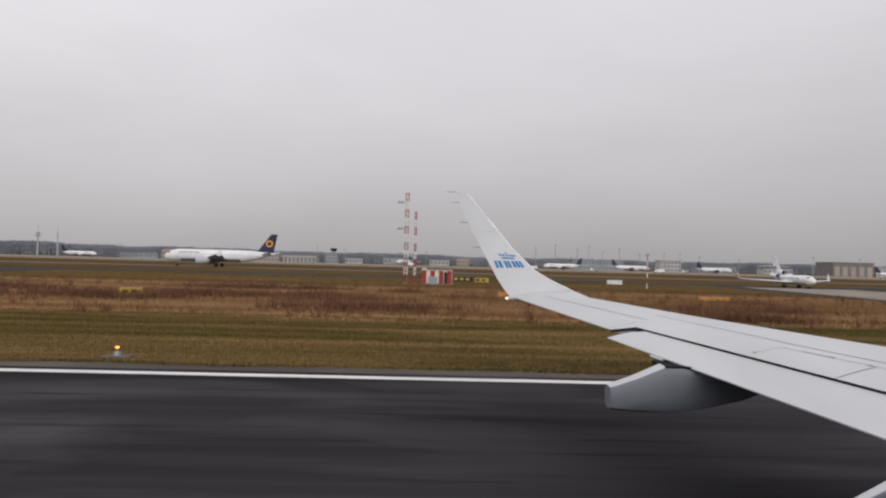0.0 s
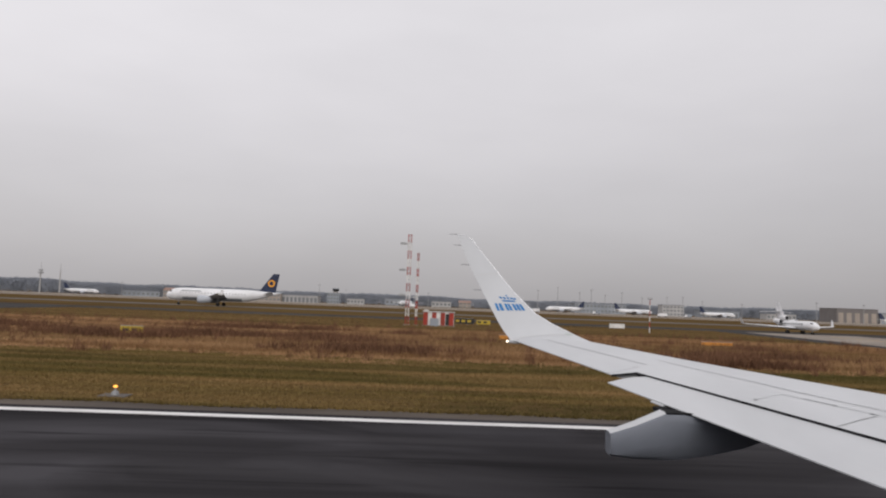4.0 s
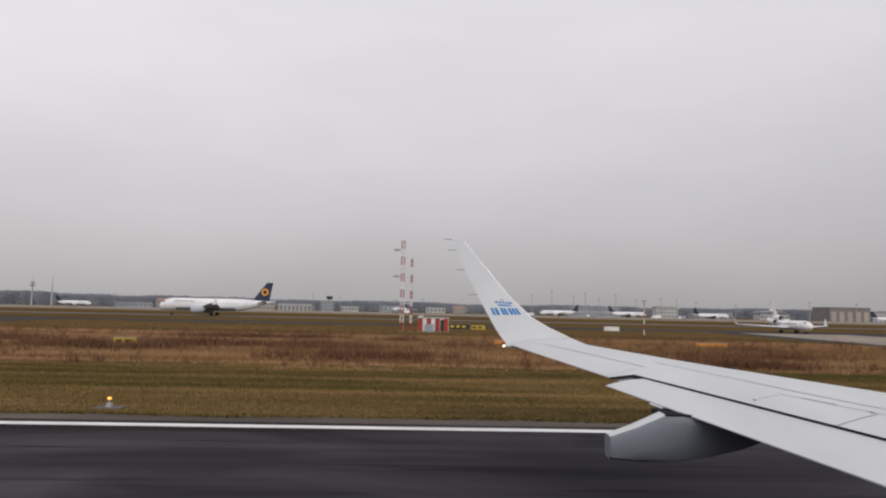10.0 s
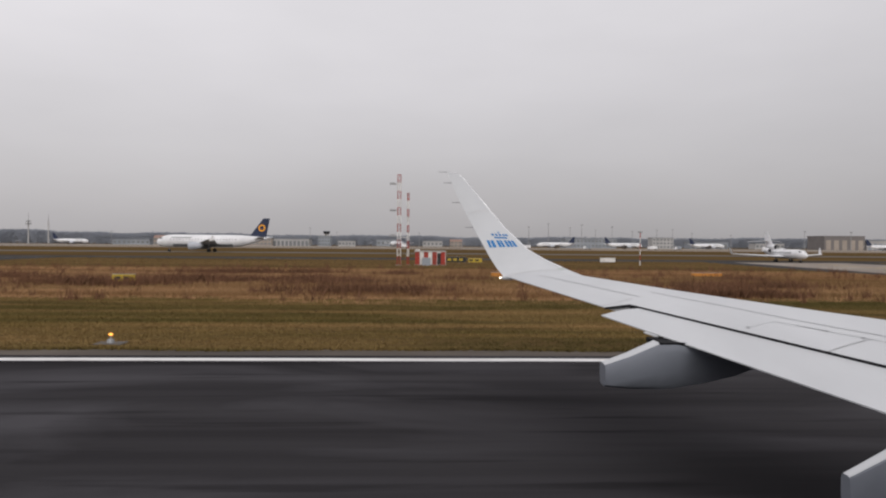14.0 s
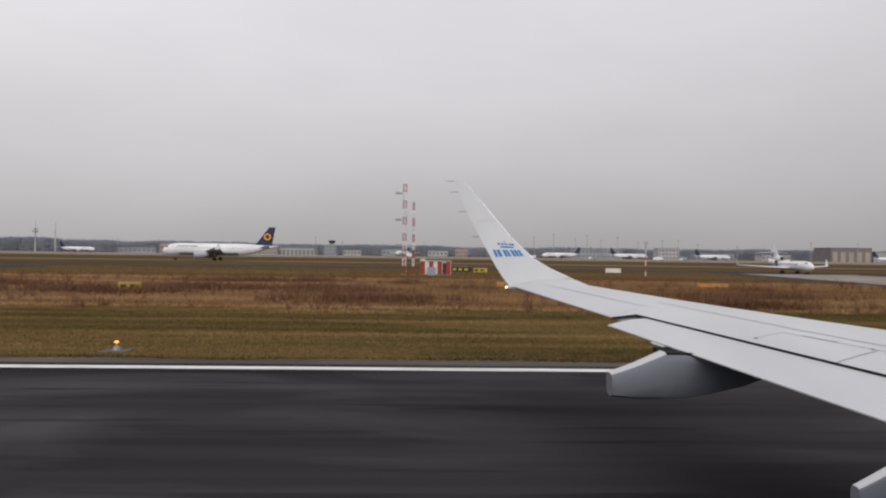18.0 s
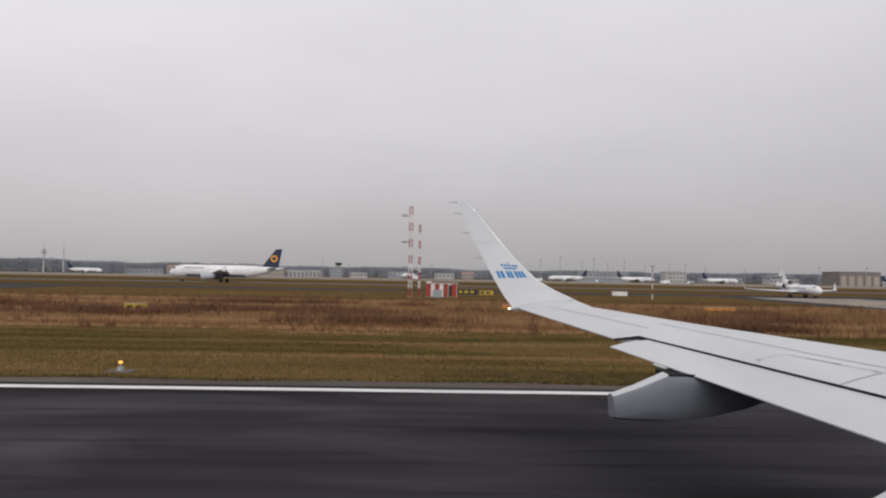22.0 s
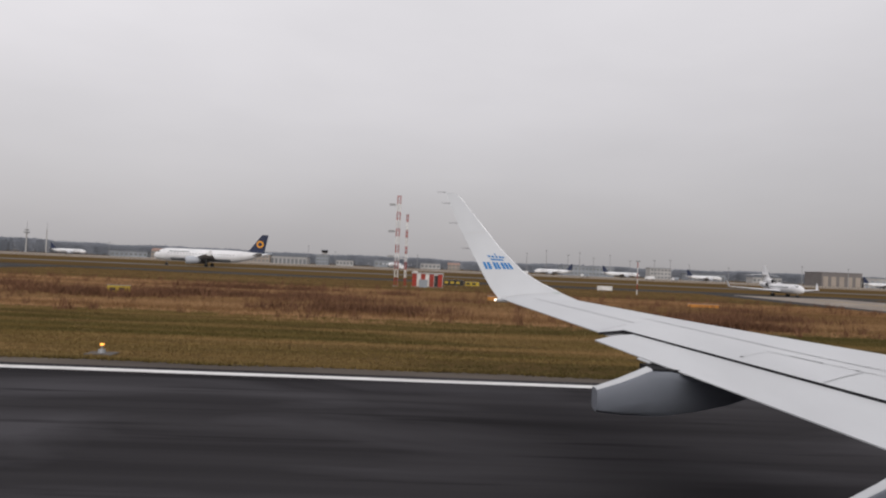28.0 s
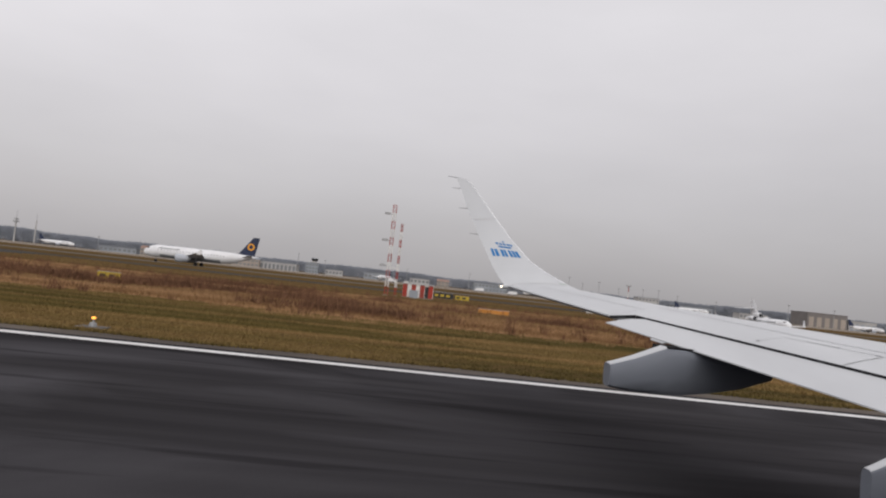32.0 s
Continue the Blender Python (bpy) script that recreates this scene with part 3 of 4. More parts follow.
# winglet: trailing and leading edge, foot to tip
SECTIONS = [((1.17, 12.352, 2.845), (2.50, 12.352, 2.835)), ((1.05, 12.50, 2.868), (2.20, 12.75, 2.968)), ((0.94, 12.62, 3.01), (1.81, 12.9, 3.15)),
            ((0.839, 12.70, 3.175), (1.52, 12.95, 3.32)), ((0.585, 12.90, 3.655), (1.128, 13.05, 3.703)),
            ((0.345, 13.10, 4.13), (0.725, 13.15, 4.186)), ((0.19, 13.23, 4.50), (0.505, 13.26, 4.46)), ((0.115, 13.30, 4.68), (0.375, 13.30, 4.62)),
            ((0.10, 13.31, 4.715), (0.27, 13.31, 4.69))]


def winglet_point(s, u, lift=0.0):
    i = min(int(s), len(SECTIONS) - 2)
    k = s - i
    a0, b0 = (Vector(p) for p in SECTIONS[i])
    a1, b1 = (Vector(p) for p in SECTIONS[i + 1])
    p = a0.lerp(a1, k).lerp(b0.lerp(b1, k), u)
    chord = (b0.lerp(b1, k) - a0.lerp(a1, k)).length
    up = Vector((0.0, -0.95, 0.3)).normalized() if s > 1.2 else Vector((0, -0.3 - 0.4 * s, 1.0)).normalized()
    return p + up * (0.035 * chord * math.sin(math.pi * min(1, u * 1.0)) + lift)


rings = []
for j in range(0, 33):
    s = j * 8 / 32
    inner = [winglet_point(s, u / 8) for u in range(9)]
    outer = [winglet_point(s, u / 8, -(0.02 + 0.06 * math.sin(math.pi * u / 8)) * (1 - 0.6 * s / 8)) for u in range(7, 0, -1)]
    rings.append(inner + outer)
winglet = part("winglet", add_loft(bmesh.new(), rings), M_SKIN, jet, "tall white swept winglet with blue decal", True)


def decal(name, s0, s1, u0, u1, lean=0.0):
    bm = bmesh.new()
    n = 4
    g = [[bm.verts.new(winglet_point(lerp(s0, s1, j / n) - 0.23 * (lerp(u0, u1, i / n) - 0.5), lerp(u0, u1, i / n) + lean * j / n, 0.005)) for i in range(n + 1)] for j in range(n + 1)]
    for j in range(n):
        for i in range(n):
            bm.faces.new((g[j][i], g[j][i + 1], g[j + 1][i + 1], g[j + 1][i]))
    return part(name, bm, M_BLUE, winglet, "plain light blue block")


# emblem as plain bars: three groups of upright bars, a band over them and a row of dots
for u0, u1 in ((0.13, 0.195), (0.225, 0.305), (0.375, 0.44), (0.46, 0.52), (0.575, 0.64), (0.665, 0.73), (0.755, 0.82)):
    decal("decal_bar", 3.24, 3.50, u0, u1, 0.03)
decal("decal_band", 3.59, 3.65, 0.42, 0.76)
for u0 in (0.40, 0.50, 0.60, 0.70, 0.78):
    decal("decal_dot", 3.70, 3.78, u0, u0 + 0.065)
decal("decal_dot", 3.82, 3.87, 0.62, 0.67)
# polished metal along the nose of the winglet
bm = bmesh.new()
row = [(bm.verts.new(winglet_point(j / 8, 0.972, 0.004)), bm.verts.new(winglet_point(j / 8, 1.0, 0.005))) for j in range(10, 62)]
for a, b in zip(row, row[1:]):
    bm.faces.new((a[0], b[0], b[1], a[1]))
part("leading_edge", bm, M_POLISH, winglet, "bright polished metal leading edge", True)

for s in (7.9, 6.05, 5.05, 4.1):
    p = winglet_point(s, 0.02, -0.01)
    part("static_wick", add_tube(bmesh.new(), p + Vector((0.02, 0, 0)), p + Vector((-0.16, 0.0, 0.0)), 0.006, 0.003, 6), M_SEAM, winglet)
bm = bmesh.new()
bmesh.ops.create_uvsphere(bm, u_segments=12, v_segments=8, radius=0.017)
bmesh.ops.translate(bm, verts=bm.verts, vec=(1.0, 12.49, 2.838))
part("position_light", bm, M_LAMP, jet, "small lit white tail light", True)
bm = add_tube(bmesh.new(), (1.02, 12.49, 2.838), (1.20, 12.46, 2.846), 0.03, 0.045, 8)
part("light_housing", bm, M_SKIN, jet, "", True)

# seams and panels on the upper surface
strip_on_wing("aileron_hinge", ((12.2, 0.29), (9.87, 0.32)), 0.012, M_DULLGAP)
strip_on_wing("aileron_end_gap", ((9.66, 0.0), (9.83, 0.25)), 0.010, M_DULLGAP, n=5)
strip_on_wing("slat_joint", ((10.12, 0.488), (9.594, 0.475)), 0.012, M_DULLGAP, n=6)
strip_on_wing("slat_joint", ((9.58, 0.367), (9.32, 0.36), (8.65, 0.33), (8.05, 0.30), (7.55, 0.287), (7.1, 0.281), (5.6, 0.272)), 0.012, M_DULLGAP, n=36)
strip_on_wing("spoiler_edge", ((8.0, 0.212), (4.4, 0.20)), 0.010, M_FAINT)
strip_on_wing("spoiler_latch", ((7.76, 0.2115), (7.46, 0.2105)), 0.014, M_DULLGAP, 0.005, 4)
for y in (7.0, 4.4):
    strip_on_wing("spoiler_gap", ((y, 0.0), (y + 0.02, 0.20)), 0.012, M_DULLGAP, n=5)
strip_on_wing("spoiler_gap", ((7.98, 0.05), (7.99, 0.212)), 0.008, M_FAINT, n=5)
for y, u in ((8.0, 0.056), (7.46, 0.21), (7.10, 0.206), (5.6, 0.25)):
    strip_on_wing("drain_mark", ((y, u), (y - 0.04, u)), 0.020, M_SEAM, 0.006, 2)
bm = bmesh.new()
row = [(bm.verts.new(winglet_point(4.62, u / 10, 0.004)), bm.verts.new(winglet_point(4.645, u / 10, 0.004))) for u in range(1, 10)]
for a, b in zip(row, row[1:]):
    bm.faces.new((a[0], b[0], b[1], a[1]))
part("winglet_seam", bm, M_FAINT, winglet)
# junction line at the winglet foot; crease shade is in the strip's colour
bm = bmesh.new()
row = [(bm.verts.new(winglet_point(0.97, u / 10, 0.004)), bm.verts.new(winglet_point(1.02, u / 10, 0.004))) for u in range(0, 9)]
for a, b in zip(row, row[1:]):
    bm.faces.new((a[0], b[0], b[1], a[1]))
part("winglet_root_crease", bm, M_FAINT, winglet)
bm = bmesh.new()
row = [(bm.verts.new(winglet_point(0.98, u / 40, 0.006)), bm.verts.new(winglet_point(1.12, u / 40, 0.006))) for u in range(34, 39)]
for a, b in zip(row, row[1:]):
    bm.faces.new((a[0], b[0], b[1], a[1]))
part("wingtip_light_cover", bm, M_PANE_CLEAR, winglet, "small greenish glass cover of the wingtip light")


# ------------------------------------------------------------------ fuselage and landing gear that carry the wing
rings = []
for sx, k, up in ((-16, 0.12, 0.9), (-13, 0.38, 0.75), (-9, 0.72, 0.4), (-5, 0.95, 0.1), (-2, 1, 0), (6, 1, 0), (14, 1, 0), (16.5, 0.9, -0.05), (18.5, 0.66, -0.2), (19.8, 0.3, -0.35), (20.1, 0.08, -0.4)):
    rings.append([Vector((sx, -2.0 + 1.5 * k * math.cos(a), 3.1 + up + 1.65 * k * math.sin(a))) for a in (2 * math.pi * i / 28 for i in range(28))])
part("fuselage", add_loft(bmesh.new(), rings), M_SKIN, jet, "plain white fuselage side", True)
WHEEL_Z = EYE.z + (0.03 - EYE.z) / SPAN + 0.405
for dy in (-0.34, 0.34):
    wheel = part("gear_tyre", add_tube(bmesh.new(), (8.0, 0.75 + dy - 0.14, WHEEL_Z), (8.0, 0.75 + dy + 0.14, WHEEL_Z), 0.445, n=24), M_TYRE, jet, "black main wheel tyre", True)
    part("gear_rim", add_tube(bmesh.new(), (8.0, 0.75 + dy - 0.15, WHEEL_Z), (8.0, 0.75 + dy + 0.15, WHEEL_Z), 0.22, n=16), M_METAL, wheel)
part("gear_leg", add_tube(bmesh.new(), (8.0, 0.75, WHEEL_Z), (7.9, 0.75, 1.95), 0.09, 0.11, 12), M_METAL, jet, "steel landing gear leg", True)
part("gear_axle", add_tube(bmesh.new(), (8.0, 0.41, WHEEL_Z), (8.0, 1.09, WHEEL_Z), 0.06, n=10), M_METAL, jet)


# ------------------------------------------------------------------ grass and weeds
def hills(x, y, k, seed):
    """A smooth uneven field between 0 and 1."""
    r = np.random.RandomState(seed)
    v = np.zeros_like(x)
    for i in range(7):
        a, ph = r.uniform(0, 6.28), r.uniform(0, 6.28)
        f = k * (0.5 + 0.45 * i)
        v += np.sin((x * 0.45 * math.cos(a) + y * math.sin(a)) * f + ph + 1.3 * np.sin(x * f * 0.37 + ph * 2)) / (1 + 0.35 * i)
    return 0.5 + v / 5.2


def inside(poly, x, y):
    hit = np.zeros(len(x), bool)
    for (x0, y0), (x1, y1) in zip(poly, poly[1:] + poly[:1]):
        c = (y0 > y) != (y1 > y)
        with np.errstate(divide="ignore", invalid="ignore"):
            hit ^= c & (x < (x1 - x0) * (y - y0) / (y1 - y0 + 1e-12) + x0)
    return hit


def blades(name, px, py, height, width, per, spread, lean, material, label, seed):
    """Tufts of narrow three-cornered blades, joined into one mesh."""
    r = np.random.RandomState(seed)
    n = len(px) * per
    bx = np.repeat(px, per) + r.normal(0, spread, n)
    by = np.repeat(py, per) + r.normal(0, spread, n)
    h = np.repeat(height, per) * r.uniform(0.55, 1.15, n)
    w = width * r.uniform(0.6, 1.4, n)
    a = r.uniform(0, np.pi, n)
    dx, dy = np.cos(a) * w / 2, np.sin(a) * w / 2
    v = np.empty((n, 3, 3))
    v[:, 0] = np.stack([bx - dx, by - dy, np.zeros(n)], 1)
    v[:, 1] = np.stack([bx + dx, by + dy, np.zeros(n)], 1)
    v[:, 2] = np.stack([bx + r.normal(0, lean, n) * h, by + r.normal(0, lean, n) * h, h], 1)
    me = bpy.data.meshes.new(name)
    me.vertices.add(n * 3)
    me.vertices.foreach_set("co", v.ravel())
    me.loops.add(n * 3)
    me.loops.foreach_set("vertex_index", np.arange(n * 3))
    me.polygons.add(n)
    me.polygons.foreach_set("loop_start", np.arange(0, n * 3, 3))
    me.update(calc_edges=True)
    me.materials.append(material)
    return tagged(new(name, me), label, "grass", kind="stuff")


def scatter(n, y0, y1, seed, wide=0.74, margin=6.0):
    r = np.random.RandomState(seed)
    y = np.sqrt(r.uniform(y0 * y0, y1 * y1, n))
    x = r.uniform(-1, 1, n) * (y * wide + margin)
    return x, y


def off_exit(x, y):
    return ~inside(EXIT_EDGE, x, y) & ~inside(EXIT_B, x, y)


# short turf by the shoulder
x, y = scatter(42000, EDGE + 0.15, 44, 3)
g = hills(x, y, 0.55, 5)
ok = off_exit(x, y)
blades("mown_grass", x[ok], y[ok], (0.045 + 0.07 * g)[ok], 0.032, 10, 0.13, 0.6, M_BLADE_GREEN, "short olive green winter grass beside the runway", 1)
# ragged fringe creeping over the shoulder
r = np.random.RandomState(8)
x = r.uniform(-40, 40, 5000)
y = EDGE + np.abs(r.normal(0, 0.28, 5000)) - 0.25 + 0.18 * np.sin(x * 0.8) * np.sin(x * 0.23)
ok = off_exit(x, y)
blades("verge_grass", x[ok], y[ok], np.full(ok.sum(), 0.12), 0.05, 5, 0.07, 0.6, M_BLADE_GREEN, "ragged grass fringe along the shoulder", 2)
# tall dry stand
x, y = scatter(56000, 37, 98, 11)
g = hills(x, y, 0.16, 7)
edge = np.clip((y - 37 - 6 * hills(x, y, 0.2, 31)) / 12, 0, 1) * np.clip((98 - y) / 12, 0, 1)
ok = off_exit(x, y) & (g * edge > r.uniform(0.05, 0.42, len(x)))
blades("dry_grass", x[ok], y[ok], (0.15 + 0.32 * g * edge)[ok], 0.040, 14, 0.28, 0.6, M_BLADE_DRY, "tall dry straw-coloured grass", 3)
# short growth farther out
x, y = scatter(26000, 92, 152, 13)
ok = off_exit(x, y)
g = hills(x, y, 0.1, 9)
blades("far_grass", x[ok], y[ok], (0.08 + 0.2 * g)[ok], 0.10, 4, 0.25, 0.4, M_BLADE_BROWN, "low brown-green grass across the airfield", 4)
# dead weeds in drifts of tall stems, and loose single stems between them
r = np.random.RandomState(40)
wx, wy = [], []
for i in range(19):
    cy = r.uniform(46, 96)
    cx, rx, ry = r.uniform(-0.62, 0.70) * cy, r.uniform(2.0, 8.0), r.uniform(0.7, 2.4)
    n = int(17 * rx * ry)
    wx.append(cx + r.normal(0, 0.5, n) * rx)
    wy.append(cy + r.normal(0, 0.5, n) * ry)
wx, wy = np.concatenate(wx), np.concatenate(wy)
ok = off_exit(wx, wy) & (wy > 42)
blades("dead_weeds", wx[ok], wy[ok], r.uniform(0.35, 0.95, ok.sum()), 0.075, 14, 0.22, 0.40, M_WEED, "dark red-brown dead weeds standing in drifts", 5)
x, y = scatter(900, 42, 100, 17)
ok = off_exit(x, y)
blades("dead_stems", x[ok], y[ok], r.uniform(0.5, 1.0, ok.sum()), 0.06, 12, 0.14, 0.30, M_WEED, "single brown dead stems in the dry grass", 6)


# ------------------------------------------------------------------ runway furniture
def edge_light(x, y):
    t = thing("runway_edge_light", pose(x, y, 0), "lit amber runway edge light on a concrete pad", "airfield light", "runway edge lights")
    box_part("pad", (-0.45, 0.45, -0.36, 0.36, -0.1, 0.04), M_TAXI, t, "dirty concrete pad", 0.02)
    part("base", add_tube(bmesh.new(), (0, 0, 0.04), (0, 0, 0.16), 0.13, 0.10, 12), M_METAL, t, "", True)
    part("stem", add_tube(bmesh.new(), (0, 0, 0.16), (0, 0, 0.28), 0.035, n=8), M_METAL, t)
    bm = bmesh.new()
    bmesh.ops.create_uvsphere(bm, u_segments=12, v_segments=8, radius=0.06)
    bmesh.ops.scale(bm, verts=bm.verts, vec=(1.2, 1.2, 0.7))
    bmesh.ops.translate(bm, verts=bm.verts, vec=(0, 0, 0.31))
    part("lens", bm, M_AMBER, t, "glowing amber lens", True)
    return t


first = edge_light(-9.8, 24.6)
for k in (-2, -1, 1, 2, 3):
    copy_thing(first, pose(-9.8 + 60 * k, 22.3 if k in (-1, 1) else 24.6, 0))


def guidance_sign(x, y, turn, w, h, face, label, bars, bar_mat):
    t = thing("guidance_sign", pose(x, y, 0, 0, 0, turn), label, "sign", "taxiway signs")
    box_part("cabinet", (-w / 2, w / 2, 0.0, 0.22, 0.22, 0.22 + h), face, t, "", 0.03)
    box_part("cap", (-w / 2 - 0.02, w / 2 + 0.02, -0.02, 0.24, 0.22 + h, 0.25 + h), M_METAL, t)
    for i in range(max(2, int(w / 0.9) + 1)):
        lx = -w / 2 + 0.15 + i * (w - 0.3) / max(1, int(w / 0.9))
        box_part("leg", (lx - 0.03, lx + 0.03, 0.08, 0.14, 0.0, 0.24), M_METAL, t)
    for i in range(bars):
        bx = -w / 2 + 0.18 + i * (w - 0.36) / bars
        box_part("legend_bar", (bx, bx + (w - 0.36) / bars * 0.62, -0.006, 0.001, 0.22 + h * 0.28, 0.22 + h * 0.72), bar_mat, t)
    return t


guidance_sign(9.3, 71.5, 4, 3.0, 0.42, M_ORANGE, "long low orange taxiway sign on short legs", 0, M_BLACK)
guidance_sign(7.9, 129.0, -6, 3.4, 0.9, M_BLACK, "black taxiway sign with yellow panel on the grass", 3, M_SIGNYEL)
guidance_sign(11.2, 128.6, -6, 2.4, 0.7, M_SIGNYEL, "yellow taxiway sign with dark bars", 2, M_BLACK)
guidance_sign(37.2, 138.0, 8, 3.0, 0.8, M_WHITE, "white rear side of a taxiway sign", 0, M_BLACK)
guidance_sign(-22.2, 58.0, 3, 1.7, 0.6, M_SIGNYEL, "small yellow taxiway sign in the dry grass", 2, M_BLACK)
for dx, dy in ((0.0, 0.0), (0.6, 6.0), (1.0, 12.0), (1.3, 18.0)):
    guidance_sign(AX + 31 + dx, 39 + dy, 88, 1.9, 0.5, M_SIGNYEL, "yellow taxiway sign edge beside the asphalt exit", 1, M_BLACK)
guidance_sign(AX + 24.5, 69, 2, 3.0, 0.5, M_ORANGE, "long low orange taxiway sign on short legs", 0, M_BLACK)
guidance_sign(CX - 36, 76, 0, 3.2, 0.34, M_ORANGE, "long low orange taxiway sign on short legs", 0, M_BLACK)

guidance_sign(SX + 48, 47, 0, 2.6, 0.5, M_WHITE, "white rear side of a low taxiway sign", 0, M_BLACK)
guidance_sign(SX - 6, 62, 3, 3.0, 0.5, M_ORANGE, "long low orange taxiway sign on short legs", 0, M_BLACK)
guidance_sign(LX - 12, 45, 4, 3.0, 0.5, M_ORANGE, "long low orange taxiway sign on short legs", 0, M_BLACK)
guidance_sign(LX - 6, 45.5, 2, 1.8, 0.5, M_SIGNYEL, "yellow taxiway sign with dark bars", 2, M_BLACK)


def island_light(x, y):
    t = thing("taxiway_light", pose(x, y, 0.026), "low white taxiway light on dark asphalt", "airfield light", "taxiway lights")
    part("base", add_tube(bmesh.new(), (0, 0, 0), (0, 0, 0.06), 0.20, 0.17, 12), M_BLACK, t, "black base plate", True)
    part("stem", add_tube(bmesh.new(), (0, 0, 0.06), (0, 0, 0.24), 0.05, 0.04, 8), M_METAL, t)
    part("head", add_tube(bmesh.new(), (0, 0, 0.24), (0, 0, 0.36), 0.10, 0.06, 12), M_WHITE, t, "white lamp head", True)
    return t


first = island_light(SX + 30.5, 27.4)
for x, y in ((SX + 26.8, 29.4), (SX + 28.6, 31.8)):
    copy_thing(first, pose(x, y, 0.026))


# ------------------------------------------------------------------ glide path station
def lattice(name, x, y, h, half, bands, label):
    t = thing(name, pose(x, y, 0), label, "antenna mast", "glide path masts")
    box_part("footing", (-half - 0.25, half + 0.25, -half - 0.25, half + 0.25, -0.2, 0.12), M_CONCRETE, t, "", 0.03)
    step = h / bands
    for i in range(bands):
        z0, z1 = 0.1 + i * step, 0.1 + (i + 1) * step
        bm = bmesh.new()
        c = [(-half, -half), (half, -half), (half, half), (-half, half)]
        for a, b in c:
            add_tube(bm, (a, b, z0), (a, b, z1), 0.055, n=6)
        for (a, b), (d, e) in zip(c, c[1:] + c[:1]):
            add_tube(bm, (a, b, z0), (d, e, z0 + step / 2), 0.028, n=4)
            add_tube(bm, (d, e, z0 + step / 2), (a, b, z1), 0.028, n=4)
            add_tube(bm, (a, b, z1), (d, e, z1), 0.03, n=4)
        part("mast_section", bm, M_RED if i % 2 == 0 else M_WHITE, t, "red painted lattice" if i % 2 == 0 else "white painted lattice")
    return t


mast = lattice("antenna_mast", -1.9, 115.0, 14.0, 0.25, 11, "tall red and white banded lattice antenna mast")
for z in (12.6, 8.5, 4.6):
    arm = part("antenna_arm", add_tube(bmesh.new(), (-0.3, -0.3, z), (-1.1, -0.75, z), 0.05, n=6), M_METAL, mast)
    box_part("antenna_panel", (-1.45, -0.55, -0.95, -0.70, z - 0.14, z + 0.2), M_METAL, arm, "grey antenna panel", 0.02)
part("ladder", add_box(add_box(bmesh.new(), 0.27, 0.31, -0.2, -0.16, 0.1, 13.5), 0.27, 0.31, 0.16, 0.2, 0.1, 13.5), M_WHITE, mast)
lattice("monitor_mast", -0.5, 115.4, 11.2, 0.13, 9, "slim red and white monitor mast")
box_part("cable_tray", (0.25, 1.3, -0.05, 0.08, 4.3, 4.4), M_WHITE, mast)

hut = thing("equipment_hut", pose(3.0, 115.2, 0), "small equipment hut with red and white vertical stripes", "hut")
box_part("plinth", (-2.5, 2.5, -1.25, 1.35, -0.2, 0.18), M_CONCRETE, hut, "", 0.03)
box_part("body", (-2.35, 2.35, -1.1, 1.2, 0.18, 2.15), M_WHITE, hut, "white painted walls", 0.03)
for i in range(4):
    box_part("red_stripe", (-2.36 + i * 1.32, -1.66 + i * 1.32, -1.12, -1.09, 0.18, 2.14), M_RED, hut, "red painted stripe")
box_part("roof", (-2.5, 2.5, -1.25, 1.35, 2.15, 2.29), M_WALL_A, hut, "flat pale roof", 0.03)
door = box_part("door", (1.05, 1.6, -1.135, -1.10, 0.2, 1.95), M_BLACK, hut, "dark door")
box_part("handle", (1.12, 1.17, -1.17, -1.135, 1.0, 1.14), M_METAL, door)
box_part("cabinet", (-1.3, 0.0, -1.85, -1.3, 0.0, 1.25), M_WALL_C, hut, "pale grey switch cabinet", 0.02)
box_part("roof_lamp", (-2.3, -1.6, -1.2, -0.9, 2.29, 2.5), M_WHITE, hut, "", 0.03)

pole = thing("marker_pole", pose(38.0, 121.0, 0), "thin red and white banded marker pole", "pole")
for i in range(6):
    part("pole_band", add_tube(bmesh.new(), (0, 0, i * 0.92), (0, 0, i * 0.92 + 0.92), 0.07, n=8), M_WHITE if i % 2 == 0 else M_RED, pole)
box_part("pole_top", (-0.35, 0.35, -0.1, 0.1, 5.5, 5.75), M_METAL, pole)


# ------------------------------------------------------------------ aircraft
def foil(bm, root, tip, cr, ct, sweep, thick, vertical=False):
    """A tapered lifting surface from root to tip; chord runs along x."""
    root, tip = Vector(root), Vector(tip)
    rings = []
    for k in (0.0, 0.5, 1.0):
        c, base, ring = lerp(cr, ct, k), root.lerp(tip, k) + Vector((sweep * k, 0, 0)), []
        for u, t in ((0, 0), (0.08, 0.5), (0.3, 1), (0.6, 0.75), (1, 0.03), (0.6, -0.5), (0.3, -0.7), (0.08, -0.4)):
            off = Vector((u * c, t * thick * c * 0.5, 0)) if vertical else Vector((u * c, 0, t * thick * c * 0.5))
            ring.append(base + off)
        rings.append(ring)
    return add_loft(bm, rings)


